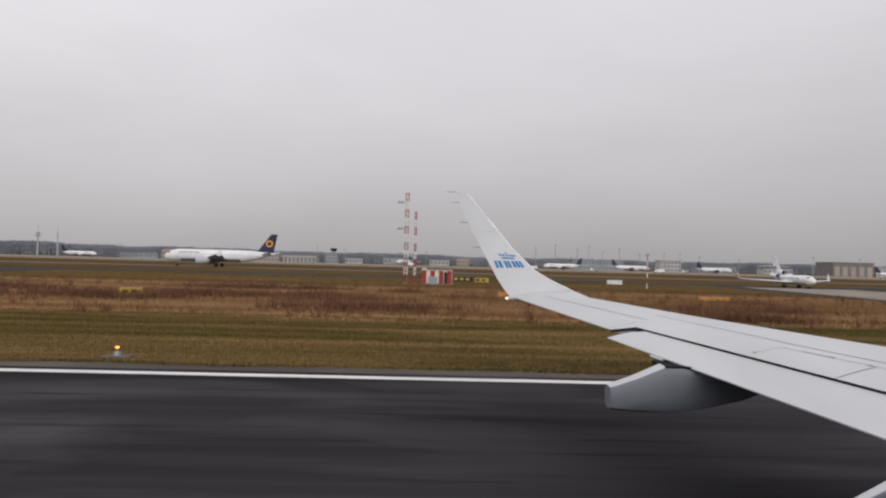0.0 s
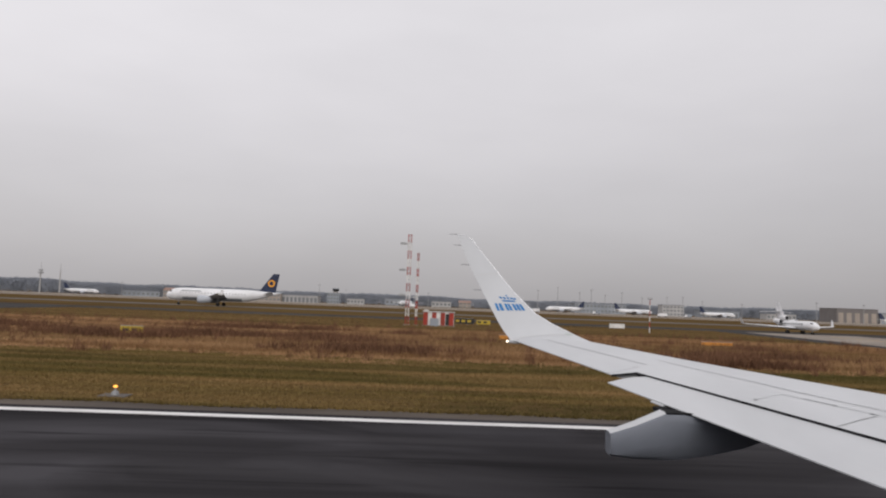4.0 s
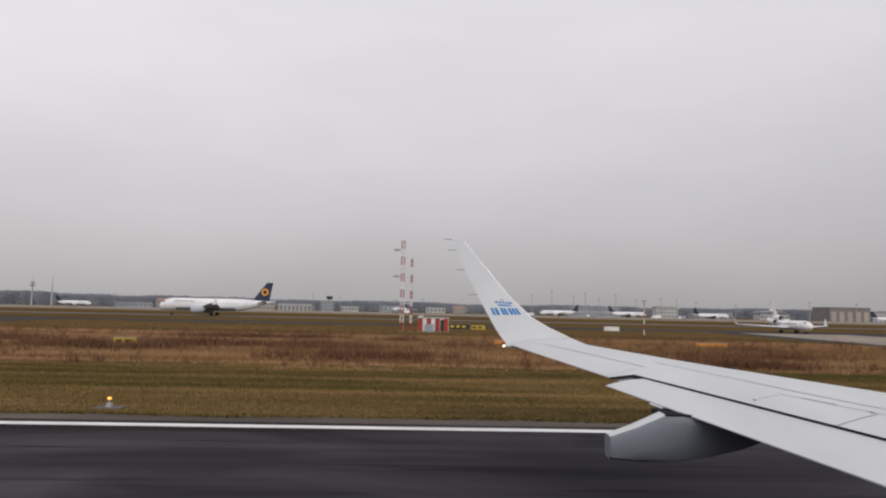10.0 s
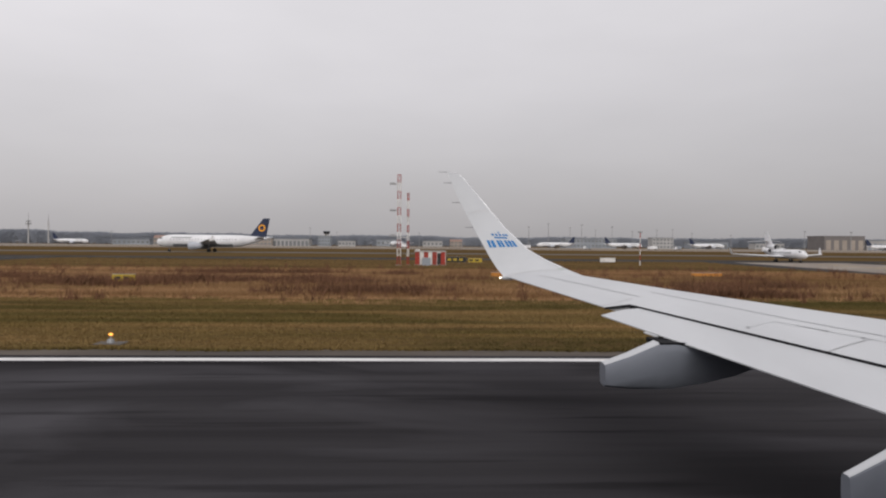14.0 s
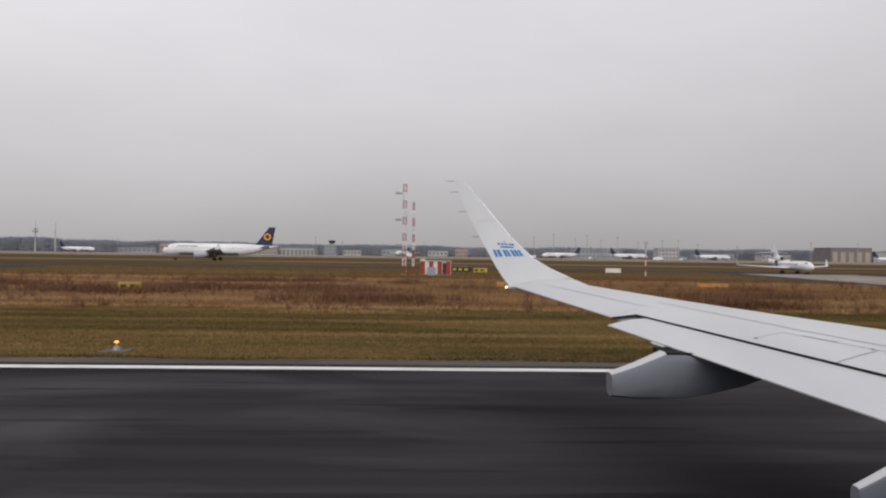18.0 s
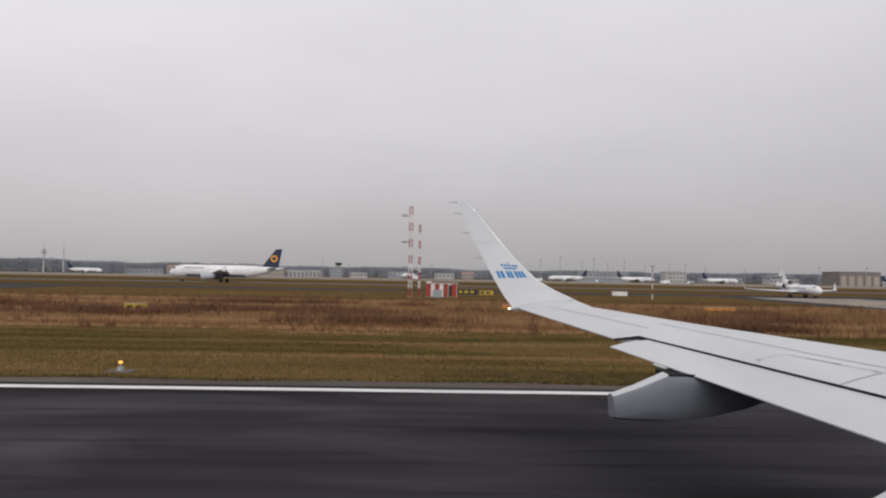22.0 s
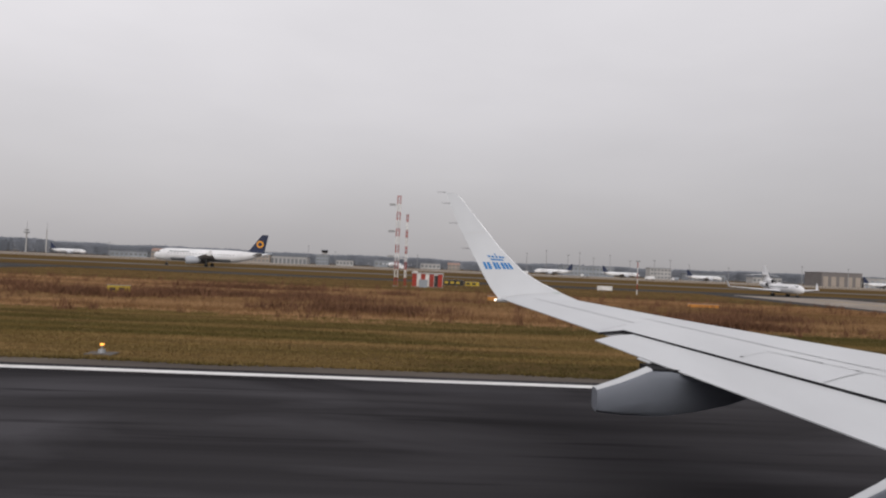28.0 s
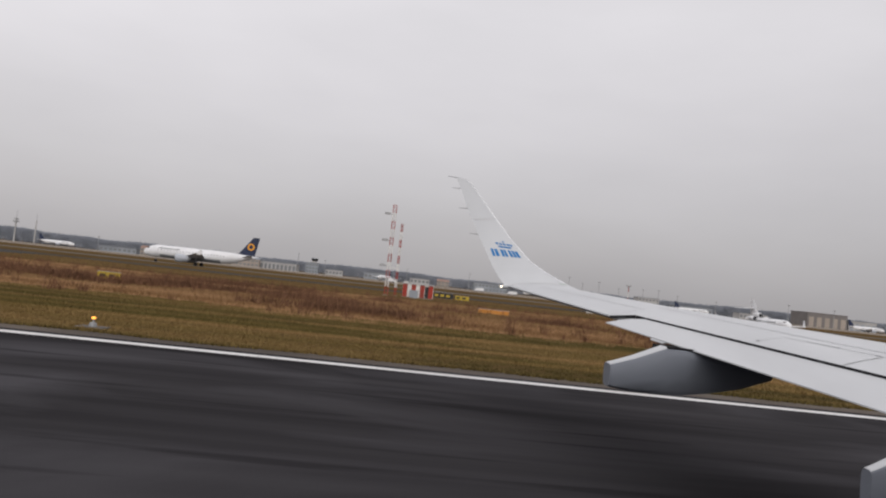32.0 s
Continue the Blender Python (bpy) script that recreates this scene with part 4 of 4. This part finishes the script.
def body_rings(length, r, zc, nose, tail, up, n=20):
    rings = []
    for k in (0.0, 0.012, 0.035, 0.07, 0.11, 0.16, 0.3, 0.5, 0.66, 0.74, 0.82, 0.9, 0.96, 1.0):
        s = k * length
        rr, zz = r, zc
        if s < nose:
            q = s / nose
            rr = r * max(0.03, math.sqrt(max(0.0, 1 - (1 - q) ** 2.2)))
            zz = zc - 0.30 * r * (1 - q) ** 1.6
        if s > length - tail:
            q = (s - (length - tail)) / tail
            rr = r * (1 - 0.88 * q ** 1.5)
            zz = zc + up * q ** 1.5
        rings.append([Vector((s, rr * math.cos(a), zz + rr * math.sin(a))) for a in (2 * math.pi * i / n for i in range(n))])
    return rings


def engine(parent, x, y, z, length, r, label="white engine nacelle", paint=M_JET):
    rings = []
    for u, k in ((0.0, 0.86), (0.03, 0.98), (0.25, 1.06), (0.55, 1.0), (0.85, 0.78), (1.0, 0.62)):
        rings.append([Vector((x + u * length, y + r * k * math.cos(a), z + r * k * math.sin(a))) for a in (2 * math.pi * i / 16 for i in range(16))])
    e = part("engine", add_loft(bmesh.new(), rings, caps=False), paint, parent, label, True)
    part("intake", add_tube(bmesh.new(), (x + 0.12 * length, y, z), (x + 0.2 * length, y, z), r * 0.84, n=16), M_GLASS, e, "dark fan intake")
    part("exhaust", add_tube(bmesh.new(), (x + 0.9 * length, y, z), (x + 1.12 * length, y, z), r * 0.5, r * 0.25, 12), M_METAL, e)
    return e


def wheels(parent, x, y, r, track, top):
    leg = part("gear_leg", add_tube(bmesh.new(), (x, y, r), (x, y, top), 0.12, n=8), M_METAL, parent)
    for dy in (-track, track):
        part("wheel", add_tube(bmesh.new(), (x, y + dy - 0.18, r), (x, y + dy + 0.18, r), r, n=16), M_TYRE, leg)


def airliner(m, length, tail_mat, label, disc, name_bar, group=""):
    """A twin-engined low-wing airliner with its nose at local x = 0."""
    t = thing("airliner", m, label, "aircraft", group)
    R, zc = 2.12, 3.75
    hull = part("fuselage", add_loft(bmesh.new(), body_rings(length, R, zc, 5.2, 0.30 * length, 1.15)), M_JET, t, "white fuselage", True)
    # grey shell puts the underside's shade into the colour
    belly = []
    for s in np.linspace(0.16 * length, 0.70 * length, 8):
        belly.append([Vector((s, 2.14 * math.sin(a), zc - 2.14 * math.cos(a))) for a in np.linspace(-1.05, 1.05, 9)]
                     + [Vector((s, 1.5 * math.sin(a), zc - 1.5 * math.cos(a))) for a in np.linspace(1.05, -1.05, 9)])
    part("belly", add_loft(bmesh.new(), belly), M_BELLY, hull, "underside with its shade painted grey", True)
    bm = bmesh.new()
    for side in (-1, 1):
        add_box(bm, 1.55, 2.6, side * 1.18 - 0.16, side * 1.18 + 0.16, zc + 0.62, zc + 1.05)
    add_box(bm, 1.45, 1.75, -1.1, 1.1, zc + 0.62, zc + 1.0)
    part("cockpit_window", bm, M_GLASS, hull, "dark cockpit glazing")
    for side in (-1, 1):
        bm = bmesh.new()
        for i in range(int(length * 0.62 / 1.05)):
            wx = 0.14 * length + i * 1.05
            add_box(bm, wx, wx + 0.26, side * 2.08 - 0.05, side * 2.08 + 0.05, zc + 0.34, zc + 0.68)
        tagged(part("cabin_window_row", bm, M_PANE, hull, "row of small dark cabin windows"), kind="stuff")
        if name_bar:
            box_part("name_bar", (0.15 * length, 0.33 * length, side * 1.84 - 0.06, side * 1.84 + 0.06, zc + 0.98, zc + 1.24), M_PANE, hull, "plain dark bar where the airline name stands")
        part("wing", foil(bmesh.new(), (0.36 * length, side * 1.2, 2.75), (0.36 * length, side * 17.0, 4.3), 7.6, 1.7, 8.6, 0.12), M_JET, t, "pale swept wing", True)
        engine(t, 0.335 * length, side * 5.75, 2.1, 4.4, 1.3, "grey engine nacelle", M_NACELLE)
        box_part("pylon", (0.36 * length, 0.36 * length + 3.4, side * 5.75 - 0.15, side * 5.75 + 0.15, 2.7, 3.35), M_JET, t)
        part("tailplane", foil(bmesh.new(), (0.875 * length, side * 0.4, 4.6), (0.875 * length, side * 6.2, 5.2), 3.8, 1.4, 3.4, 0.10), M_JET, t, "", True)
        part("wingtip_fence", foil(bmesh.new(), (0.36 * length + 8.7, side * 17.0, 3.8), (0.36 * length + 8.9, side * 17.05, 5.4), 1.6, 0.6, 0.9, 0.08, True), M_JET, t)
        wheels(t, 0.50 * length, side * 3.8, 0.55, 0.45, 2.8)
    fin = part("tail_fin", foil(bmesh.new(), (0.835 * length, 0, 5.1), (0.835 * length, 0, 11.7), 6.0, 2.2, 5.0, 0.09, True), tail_mat, t, "painted tail fin", True)
    if disc:
        for side in (-1, 1):
            part("tail_disc", add_tube(bmesh.new(), (0.835 * length + 4.5, side * 0.12, 8.4), (0.835 * length + 4.5, side * 0.26, 8.4), 1.2, n=24), M_GOLD, fin, "plain golden disc")
            part("tail_ring", add_tube(bmesh.new(), (0.835 * length + 4.5, side * 0.24, 8.4), (0.835 * length + 4.5, side * 0.28, 8.4), 0.72, n=20), M_NAVY, fin, "plain dark inner disc")
    wheels(t, 0.115 * length, 0, 0.42, 0.28, 2.4)
    return t


airliner(pose(-87.6, 258, 0.03), 37.6, M_NAVY, "white airliner with navy tail taxiing on the asphalt", True, True)


def business_jet(m):
    t = thing("business_jet", m, "white three-engined business jet facing the runway", "aircraft")
    L, R, zc = 20.5, 1.12, 2.05
    hull = part("fuselage", add_loft(bmesh.new(), body_rings(L, R, zc, 3.4, 7.5, 0.75)), M_JET, t, "white fuselage", True)
    bm = bmesh.new()
    for side in (-1, 1):
        add_box(bm, 1.5, 2.5, side * 0.66 - 0.14, side * 0.66 + 0.14, zc + 0.42, zc + 0.72)
    add_box(bm, 1.4, 1.7, -0.6, 0.6, zc + 0.40, zc + 0.70)
    part("cockpit_window", bm, M_GLASS, hull, "dark cockpit glazing")
    for side in (-1, 1):
        bm = bmesh.new()
        for i in range(9):
            add_box(bm, 5.0 + i * 0.95, 5.45 + i * 0.95, side * 1.09 - 0.04, side * 1.09 + 0.04, zc + 0.12, zc + 0.50)
        tagged(part("cabin_window_row", bm, M_PANE, hull, "row of small dark cabin windows"), kind="stuff")
        part("wing", foil(bmesh.new(), (8.0, side * 0.7, 1.35), (8.0, side * 11.6, 1.95), 4.4, 1.5, 4.6, 0.14), M_JET, t, "white slender wing", True)
        part("winglet", foil(bmesh.new(), (13.0, side * 11.6, 1.95), (13.0, side * 12.0, 3.6), 1.25, 0.5, 1.1, 0.08, True), M_JET, t, "upturned white winglet", True)
        engine(t, 13.2, side * 1.95, 2.85, 2.9, 0.58)
        box_part("engine_stub", (13.8, 15.4, min(side * 1.0, side * 1.6), max(side * 1.0, side * 1.6), 2.72, 2.92), M_JET, t)
        part("tailplane", foil(bmesh.new(), (17.2, side * 0.1, 5.35), (17.2, side * 4.4, 5.1), 2.2, 1.0, 1.7, 0.09), M_JET, t, "", True)
        wheels(t, 10.2, side * 1.95, 0.38, 0.22, 1.5)
    engine(t, 13.9, 0.0, 3.75, 3.6, 0.6, "centre engine nacelle over the tail")
    part("tail_fin", foil(bmesh.new(), (14.2, 0, 3.2), (14.2, 0, 7.6), 4.6, 1.8, 3.6, 0.10, True), M_JET, t, "white tail fin", True)
    wheels(t, 2.6, 0, 0.3, 0.16, 1.4)
    return t


business_jet(pose(81.8, 149.2, 0.034, 0, 0, 92) @ Matrix.Scale(0.88, 4))

parked = airliner(pose(0.171 * 735, 735, 0.05), 38, M_NAVY, "parked white airliner with dark tail on the apron", False, True, "parked airliners")
copy_thing(parked, pose(0.314 * 750 + 2, 750, 0.05, 0, 0, 178))
copy_thing(parked, pose(0.432 * 770, 770, 0.05, 0, 0, 182))
copy_thing(parked, pose(0.686 * 760, 760, 0.05, 0, 0, 175))
copy_thing(parked, pose(-0.032 * 790 + 4, 790, 0.05, 0, 0, 70))
copy_thing(parked, pose(-0.294 * 800, 800, 0.05, 0, 0, 4))
copy_thing(parked, pose(-0.429 * 805, 805, 0.05, 0, 0, 176))


# ------------------------------------------------------------------ buildings and masts along the horizon
def building(name, x, y, w, d, h, wall, roof, label, cols=0, rows=0, bay=False, pitched=0.0, doors=M_PANE):
    t = thing(name, pose(x, y, 0), label + " across the airfield", "building", "airport buildings")
    body = box_part("wall", (-w / 2, w / 2, 0, d, -0.3, h), wall, t)
    if pitched:
        bm = bmesh.new()
        add_loft(bm, [[Vector((sx, -0.6, h)), Vector((sx, d + 0.6, h)), Vector((sx, d / 2, h + pitched))] for sx in (-w / 2 - 0.6, w / 2 + 0.6)])
        part("roof", bm, roof, t)
    else:
        box_part("roof", (-w / 2 - 0.5, w / 2 + 0.5, -0.5, d + 0.5, h, h + 0.7), roof, t)
    for i in range(cols):
        for j in range(rows):
            cw = w / cols
            wx, wz = -w / 2 + (i + 0.2) * cw, (j + (0.0 if bay else 0.3)) * h / rows
            box_part("bay_door" if bay else "window", (wx, wx + cw * 0.6, -0.12, 0.05, max(0.0, wz), wz + h / rows * (0.72 if bay else 0.42)), doors, body)
    return t


building("freight_shed", -0.373 * 860, 860, 42, 18, 5.5, M_WALL_C, M_ROOF, "long low grey shed with flat roof", 8, 1)
building("fire_station", -0.333 * 850, 850, 18, 14, 8.0, M_WALL_B, M_ROOF_RED, "beige building with haze-paled red roof", 4, 2, pitched=3.0)
building("pump_house", -0.259 * 860, 860, 8, 8, 7.0, M_WALL_A, M_ROOF, "small pale cube building", 2, 1)
building("workshop", -0.206 * 840, 840, 31, 20, 8.5, M_WALL_B, M_ROOF, "beige brick workshop", 7, 2, pitched=2.0)
building("hangar", -0.162 * 850, 850, 41, 30, 7.6, M_WALL_A, M_ROOF, "long white hangar with dark door bays", 9, 1, bay=True)
building("office_block", -0.117 * 870, 870, 14, 14, 11.5, M_WALL_C, M_ROOF, "grey office block", 4, 3)
building("annexe", -0.087 * 880, 880, 20, 12, 6.0, M_WALL_A, M_ROOF, "low pale annexe", 5, 1)
building("depot", -0.029 * 960, 960, 34, 18, 8.0, M_WALL_C, M_ROOF, "grey metal depot", 6, 1)
building("store", 0.029 * 980, 980, 26, 16, 7.0, M_WALL_A, M_ROOF, "pale store building", 5, 1)
building("terminal_wing", 0.126 * 900, 900, 40, 20, 9.0, M_WALL_C, M_ROOF, "grey terminal wing", 9, 2)
building("terminal", 0.246 * 880, 880, 62, 30, 11.0, M_WALL_C, M_ROOF, "long grey terminal building", 14, 2)
building("ramp_office", 0.346 * 890, 890, 26, 18, 13.0, M_WALL_A, M_ROOF, "pale ramp office block", 6, 3)
building("cargo_hall", 0.411 * 930, 930, 48, 24, 8.0, M_WALL_C, M_ROOF, "grey cargo hall", 8, 1, bay=True)
building("catering_hall", 0.496 * 980, 980, 40, 20, 7.5, M_WALL_A, M_ROOF, "low pale hall", 7, 1)
building("maintenance_hangar", 0.602 * 900, 900, 52, 40, 17.0, M_WALL_D, M_WALL_D, "large brown hangar with pale sliding doors", 5, 1, bay=True, doors=M_WALL_B)
building("hangar_annexe", 0.654 * 900, 900, 36, 30, 12.0, M_WALL_A, M_ROOF, "pale annexe beside the hangar", 5, 1, bay=True, doors=M_WALL_C)
building("house", 0.061 * 1010, 1010, 16, 12, 7.0, M_WALL_B, M_ROOF_RED, "house with red roof among the trees", 3, 2, pitched=3.0)


def flood_mast(x, y, h, wide=2.4):
    t = thing("floodlight_mast", pose(x, y, 0), "slender grey floodlight mast over the apron", "mast", "floodlight masts")
    part("shaft", add_tube(bmesh.new(), (0, 0, -0.2), (0, 0, h), 0.42, 0.20, 8), M_METAL, t)
    box_part("head_frame", (-wide / 2, wide / 2, -0.3, 0.3, h - 0.2, h + 0.15), M_METAL, t)
    for i in range(3):
        box_part("floodlight", (-wide / 2 + i * wide / 3 + 0.1, -wide / 2 + i * wide / 3 + 0.6, -0.6, -0.1, h - 0.8, h - 0.25), M_METAL, t)
    return t


for az, dist, h in ((-0.136, 900, 22), (-0.100, 900, 17), (0.160, 760, 22), (0.187, 740, 25), (0.217, 780, 22), (0.233, 740, 24), (0.252, 780, 20),
                                   (0.275, 760, 23), (0.303, 800, 19), (0.337, 760, 20), (0.359, 820, 22), (0.386, 820, 18), (0.441, 860, 17), (0.545, 760, 20),
                                   (0.611, 780, 20), (0.011, 900, 17), (0.096, 860, 19), (-0.399, 900, 16)):
    flood_mast(az * dist, dist, h)


def radio_tower(x, y, h, dish):
    t = thing("radio_tower", pose(x, y, 0), "tall thin radio tower behind the trees", "tower", "radio towers")
    part("shaft", add_tube(bmesh.new(), (0, 0, -0.3), (0, 0, h * 0.75), 1.0, 0.7, 10), M_WALL_A, t, "", True)
    part("antenna", add_tube(bmesh.new(), (0, 0, h * 0.75), (0, 0, h), 0.3, 0.12, 8), M_METAL, t)
    if dish:
        for z, r in ((0.62, 3.2), (0.70, 2.4)):
            part("platform", add_tube(bmesh.new(), (0, 0, h * z), (0, 0, h * z + 1.4), r, n=16), M_METAL, t, "round platform")
    return t


radio_tower(-0.507 * 900, 900, 37, True)
radio_tower(-0.481 * 960, 960, 38, False)

tower = thing("control_tower", pose(-0.114 * 930, 930, 0), "pale airport control tower with glazed cab", "tower")
part("shaft", add_tube(bmesh.new(), (0, 0, -0.3), (0, 0, 15), 3.0, 2.6, 12), M_WALL_A, tower, "", True)
part("cab", add_tube(bmesh.new(), (0, 0, 15), (0, 0, 18), 3.6, 4.3, 12), M_GLASS, tower, "dark glazed cab")
part("cap", add_tube(bmesh.new(), (0, 0, 18), (0, 0, 18.8), 4.5, 3.8, 12), M_ROOF, tower)


def service_truck(x, y, turn, w, mat_box, label):
    t = thing("service_truck", pose(x, y, 0.05, 0, 0, turn), label, "vehicle", "apron vehicles")
    box_part("cargo_box", (-w / 2, w / 2 - 2.0, -1.2, 1.2, 0.8, 3.1), mat_box, t, "", 0.06)
    cab = box_part("cab", (w / 2 - 1.95, w / 2, -1.15, 1.15, 0.6, 2.5), M_JET, t, "", 0.12)
    box_part("windscreen", (w / 2 - 0.5, w / 2 + 0.02, -1.0, 1.0, 1.5, 2.3), M_GLASS, cab)
    for wx in (-w / 2 + 1.1, w / 2 - 1.2):
        for sy in (-1, 1):
            part("wheel", add_tube(bmesh.new(), (wx, sy * 1.15 - 0.15, 0.45), (wx, sy * 1.15 + 0.15, 0.45), 0.45, n=12), M_TYRE, t)
    return t


for az, dist, w, mm, lab in ((0.156, 610, 8, M_JET, "white box truck on the apron"), (0.241, 600, 6, M_WALL_C, "grey service truck on the apron"),
                             (0.331, 615, 8, M_JET, "white box truck on the apron"), (0.366, 640, 7, M_WALL_C, "grey service truck on the apron"),
                             (0.491, 630, 7, M_JET, "white box truck on the apron"), (0.111, 630, 7, M_JET, "white box truck on the apron"), (-0.009, 640, 6, M_JET, "white box truck on the apron")):
    service_truck(az * dist, dist, random.uniform(-20, 20) + 180 * random.randint(0, 1), w, mm, lab)


# ------------------------------------------------------------------ woods on the horizon
def woods(name, az0, az1, dist, depth, h0, h1, count, seed, label):
    """A belt of bare trees: for each a trunk and a ragged crown of small twig clumps."""
    r = np.random.RandomState(seed)
    tri = []
    for i in range(count):
        az = r.uniform(az0, az1)
        d = dist + r.uniform(0, depth)
        x = az * d
        u = (az - az0) / (az1 - az0)
        h = lerp(h0, h1, u) * (0.92 + 0.05 * math.sin(az * 23 + seed) + 0.03 * math.sin(az * 71)) * r.uniform(0.93, 1.05)
        tri.append(np.array([[x - 0.5, d, 0], [x + 0.5, d, 0], [x, d, h * 0.8]]))
        n = 120
        c = r.normal(0, 1, (n, 3)) * np.array([h * 0.20, h * 0.17, 0]) + np.array([x, d, 0])
        c[:, 2] = h * np.sqrt(r.uniform(0.0, 0.85, n))
        s = r.uniform(0.045, 0.10, (n, 1, 1)) * h
        tri.extend(list(c[:, None, :] + r.normal(0, 0.6, (n, 3, 3)) * s * np.array([1, 0.14, 0.8])))
    v = np.array(tri)
    v[..., 2] = np.maximum(v[..., 2], 0.0)
    n = len(v)
    me = bpy.data.meshes.new(name)
    me.vertices.add(n * 3)
    me.vertices.foreach_set("co", v.ravel())
    me.loops.add(n * 3)
    me.loops.foreach_set("vertex_index", np.arange(n * 3))
    me.polygons.add(n)
    me.polygons.foreach_set("loop_start", np.arange(0, n * 3, 3))
    me.update(calc_edges=True)
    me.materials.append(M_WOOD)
    return tagged(new(name, me), label, "woods", kind="stuff")


woods("woods", -0.95, -0.40, 980, 120, 25, 18, 1000, 1, "bare winter woods beyond the airfield, coloured as if in haze")
woods("woods", -0.42, 0.12, 1080, 140, 19, 16, 1300, 2, "bare winter woods beyond the airfield, coloured as if in haze")
woods("woods", 0.08, 0.95, 1250, 160, 18, 22, 1700, 3, "bare winter woods farther off, coloured as if in haze")


# ------------------------------------------------------------------ concrete slabs of the exit taxiway
slab_mesh = bpy.data.meshes.new("slab")
bm = add_box(bmesh.new(), -2.97, 2.97, -2.97, 2.97, -0.012, 0.0)
bm.to_mesh(slab_mesh)
bm.free()
M_SLAB = M_CONCRETE.copy()
M_SLAB.name = "weathered_slab"
sn, sl = M_SLAB.node_tree.nodes, M_SLAB.node_tree.links
tone, info, rng = sn.new("ShaderNodeHueSaturation"), sn.new("ShaderNodeObjectInfo"), sn.new("ShaderNodeMapRange")
rng.inputs["To Min"].default_value, rng.inputs["To Max"].default_value = 0.88, 1.1
base = sn["Principled BSDF"].inputs["Base Color"]
sl.new(info.outputs["Random"], rng.inputs["Value"])
sl.new(rng.outputs[0], tone.inputs["Value"])
sl.new(base.links[0].from_socket, tone.inputs["Color"])
sl.new(tone.outputs["Color"], base)
slab_mesh.materials.append(M_SLAB)
exit_way = bpy.data.objects["exit_taxiway"]
turn = math.atan(CS)
for i in range(-6, 7):
    for j in range(22):
        cy = 27.4 + 6.0 * j * math.cos(turn) + 6.0 * i * math.sin(turn)
        cx = lean(cy, CX, CS) + 6.0 * i * math.cos(turn) * (1 + CS * CS)
        if all(inside(EXIT, np.array([cx + a]), np.array([cy + b]))[0] for a in (-3.2, 3.2) for b in (-3.2, 3.2)):
            slab = new("slab", slab_mesh)
            slab.parent = exit_way
            slab.location, slab.rotation_euler = (cx, cy, 0.034), (0, 0, turn)
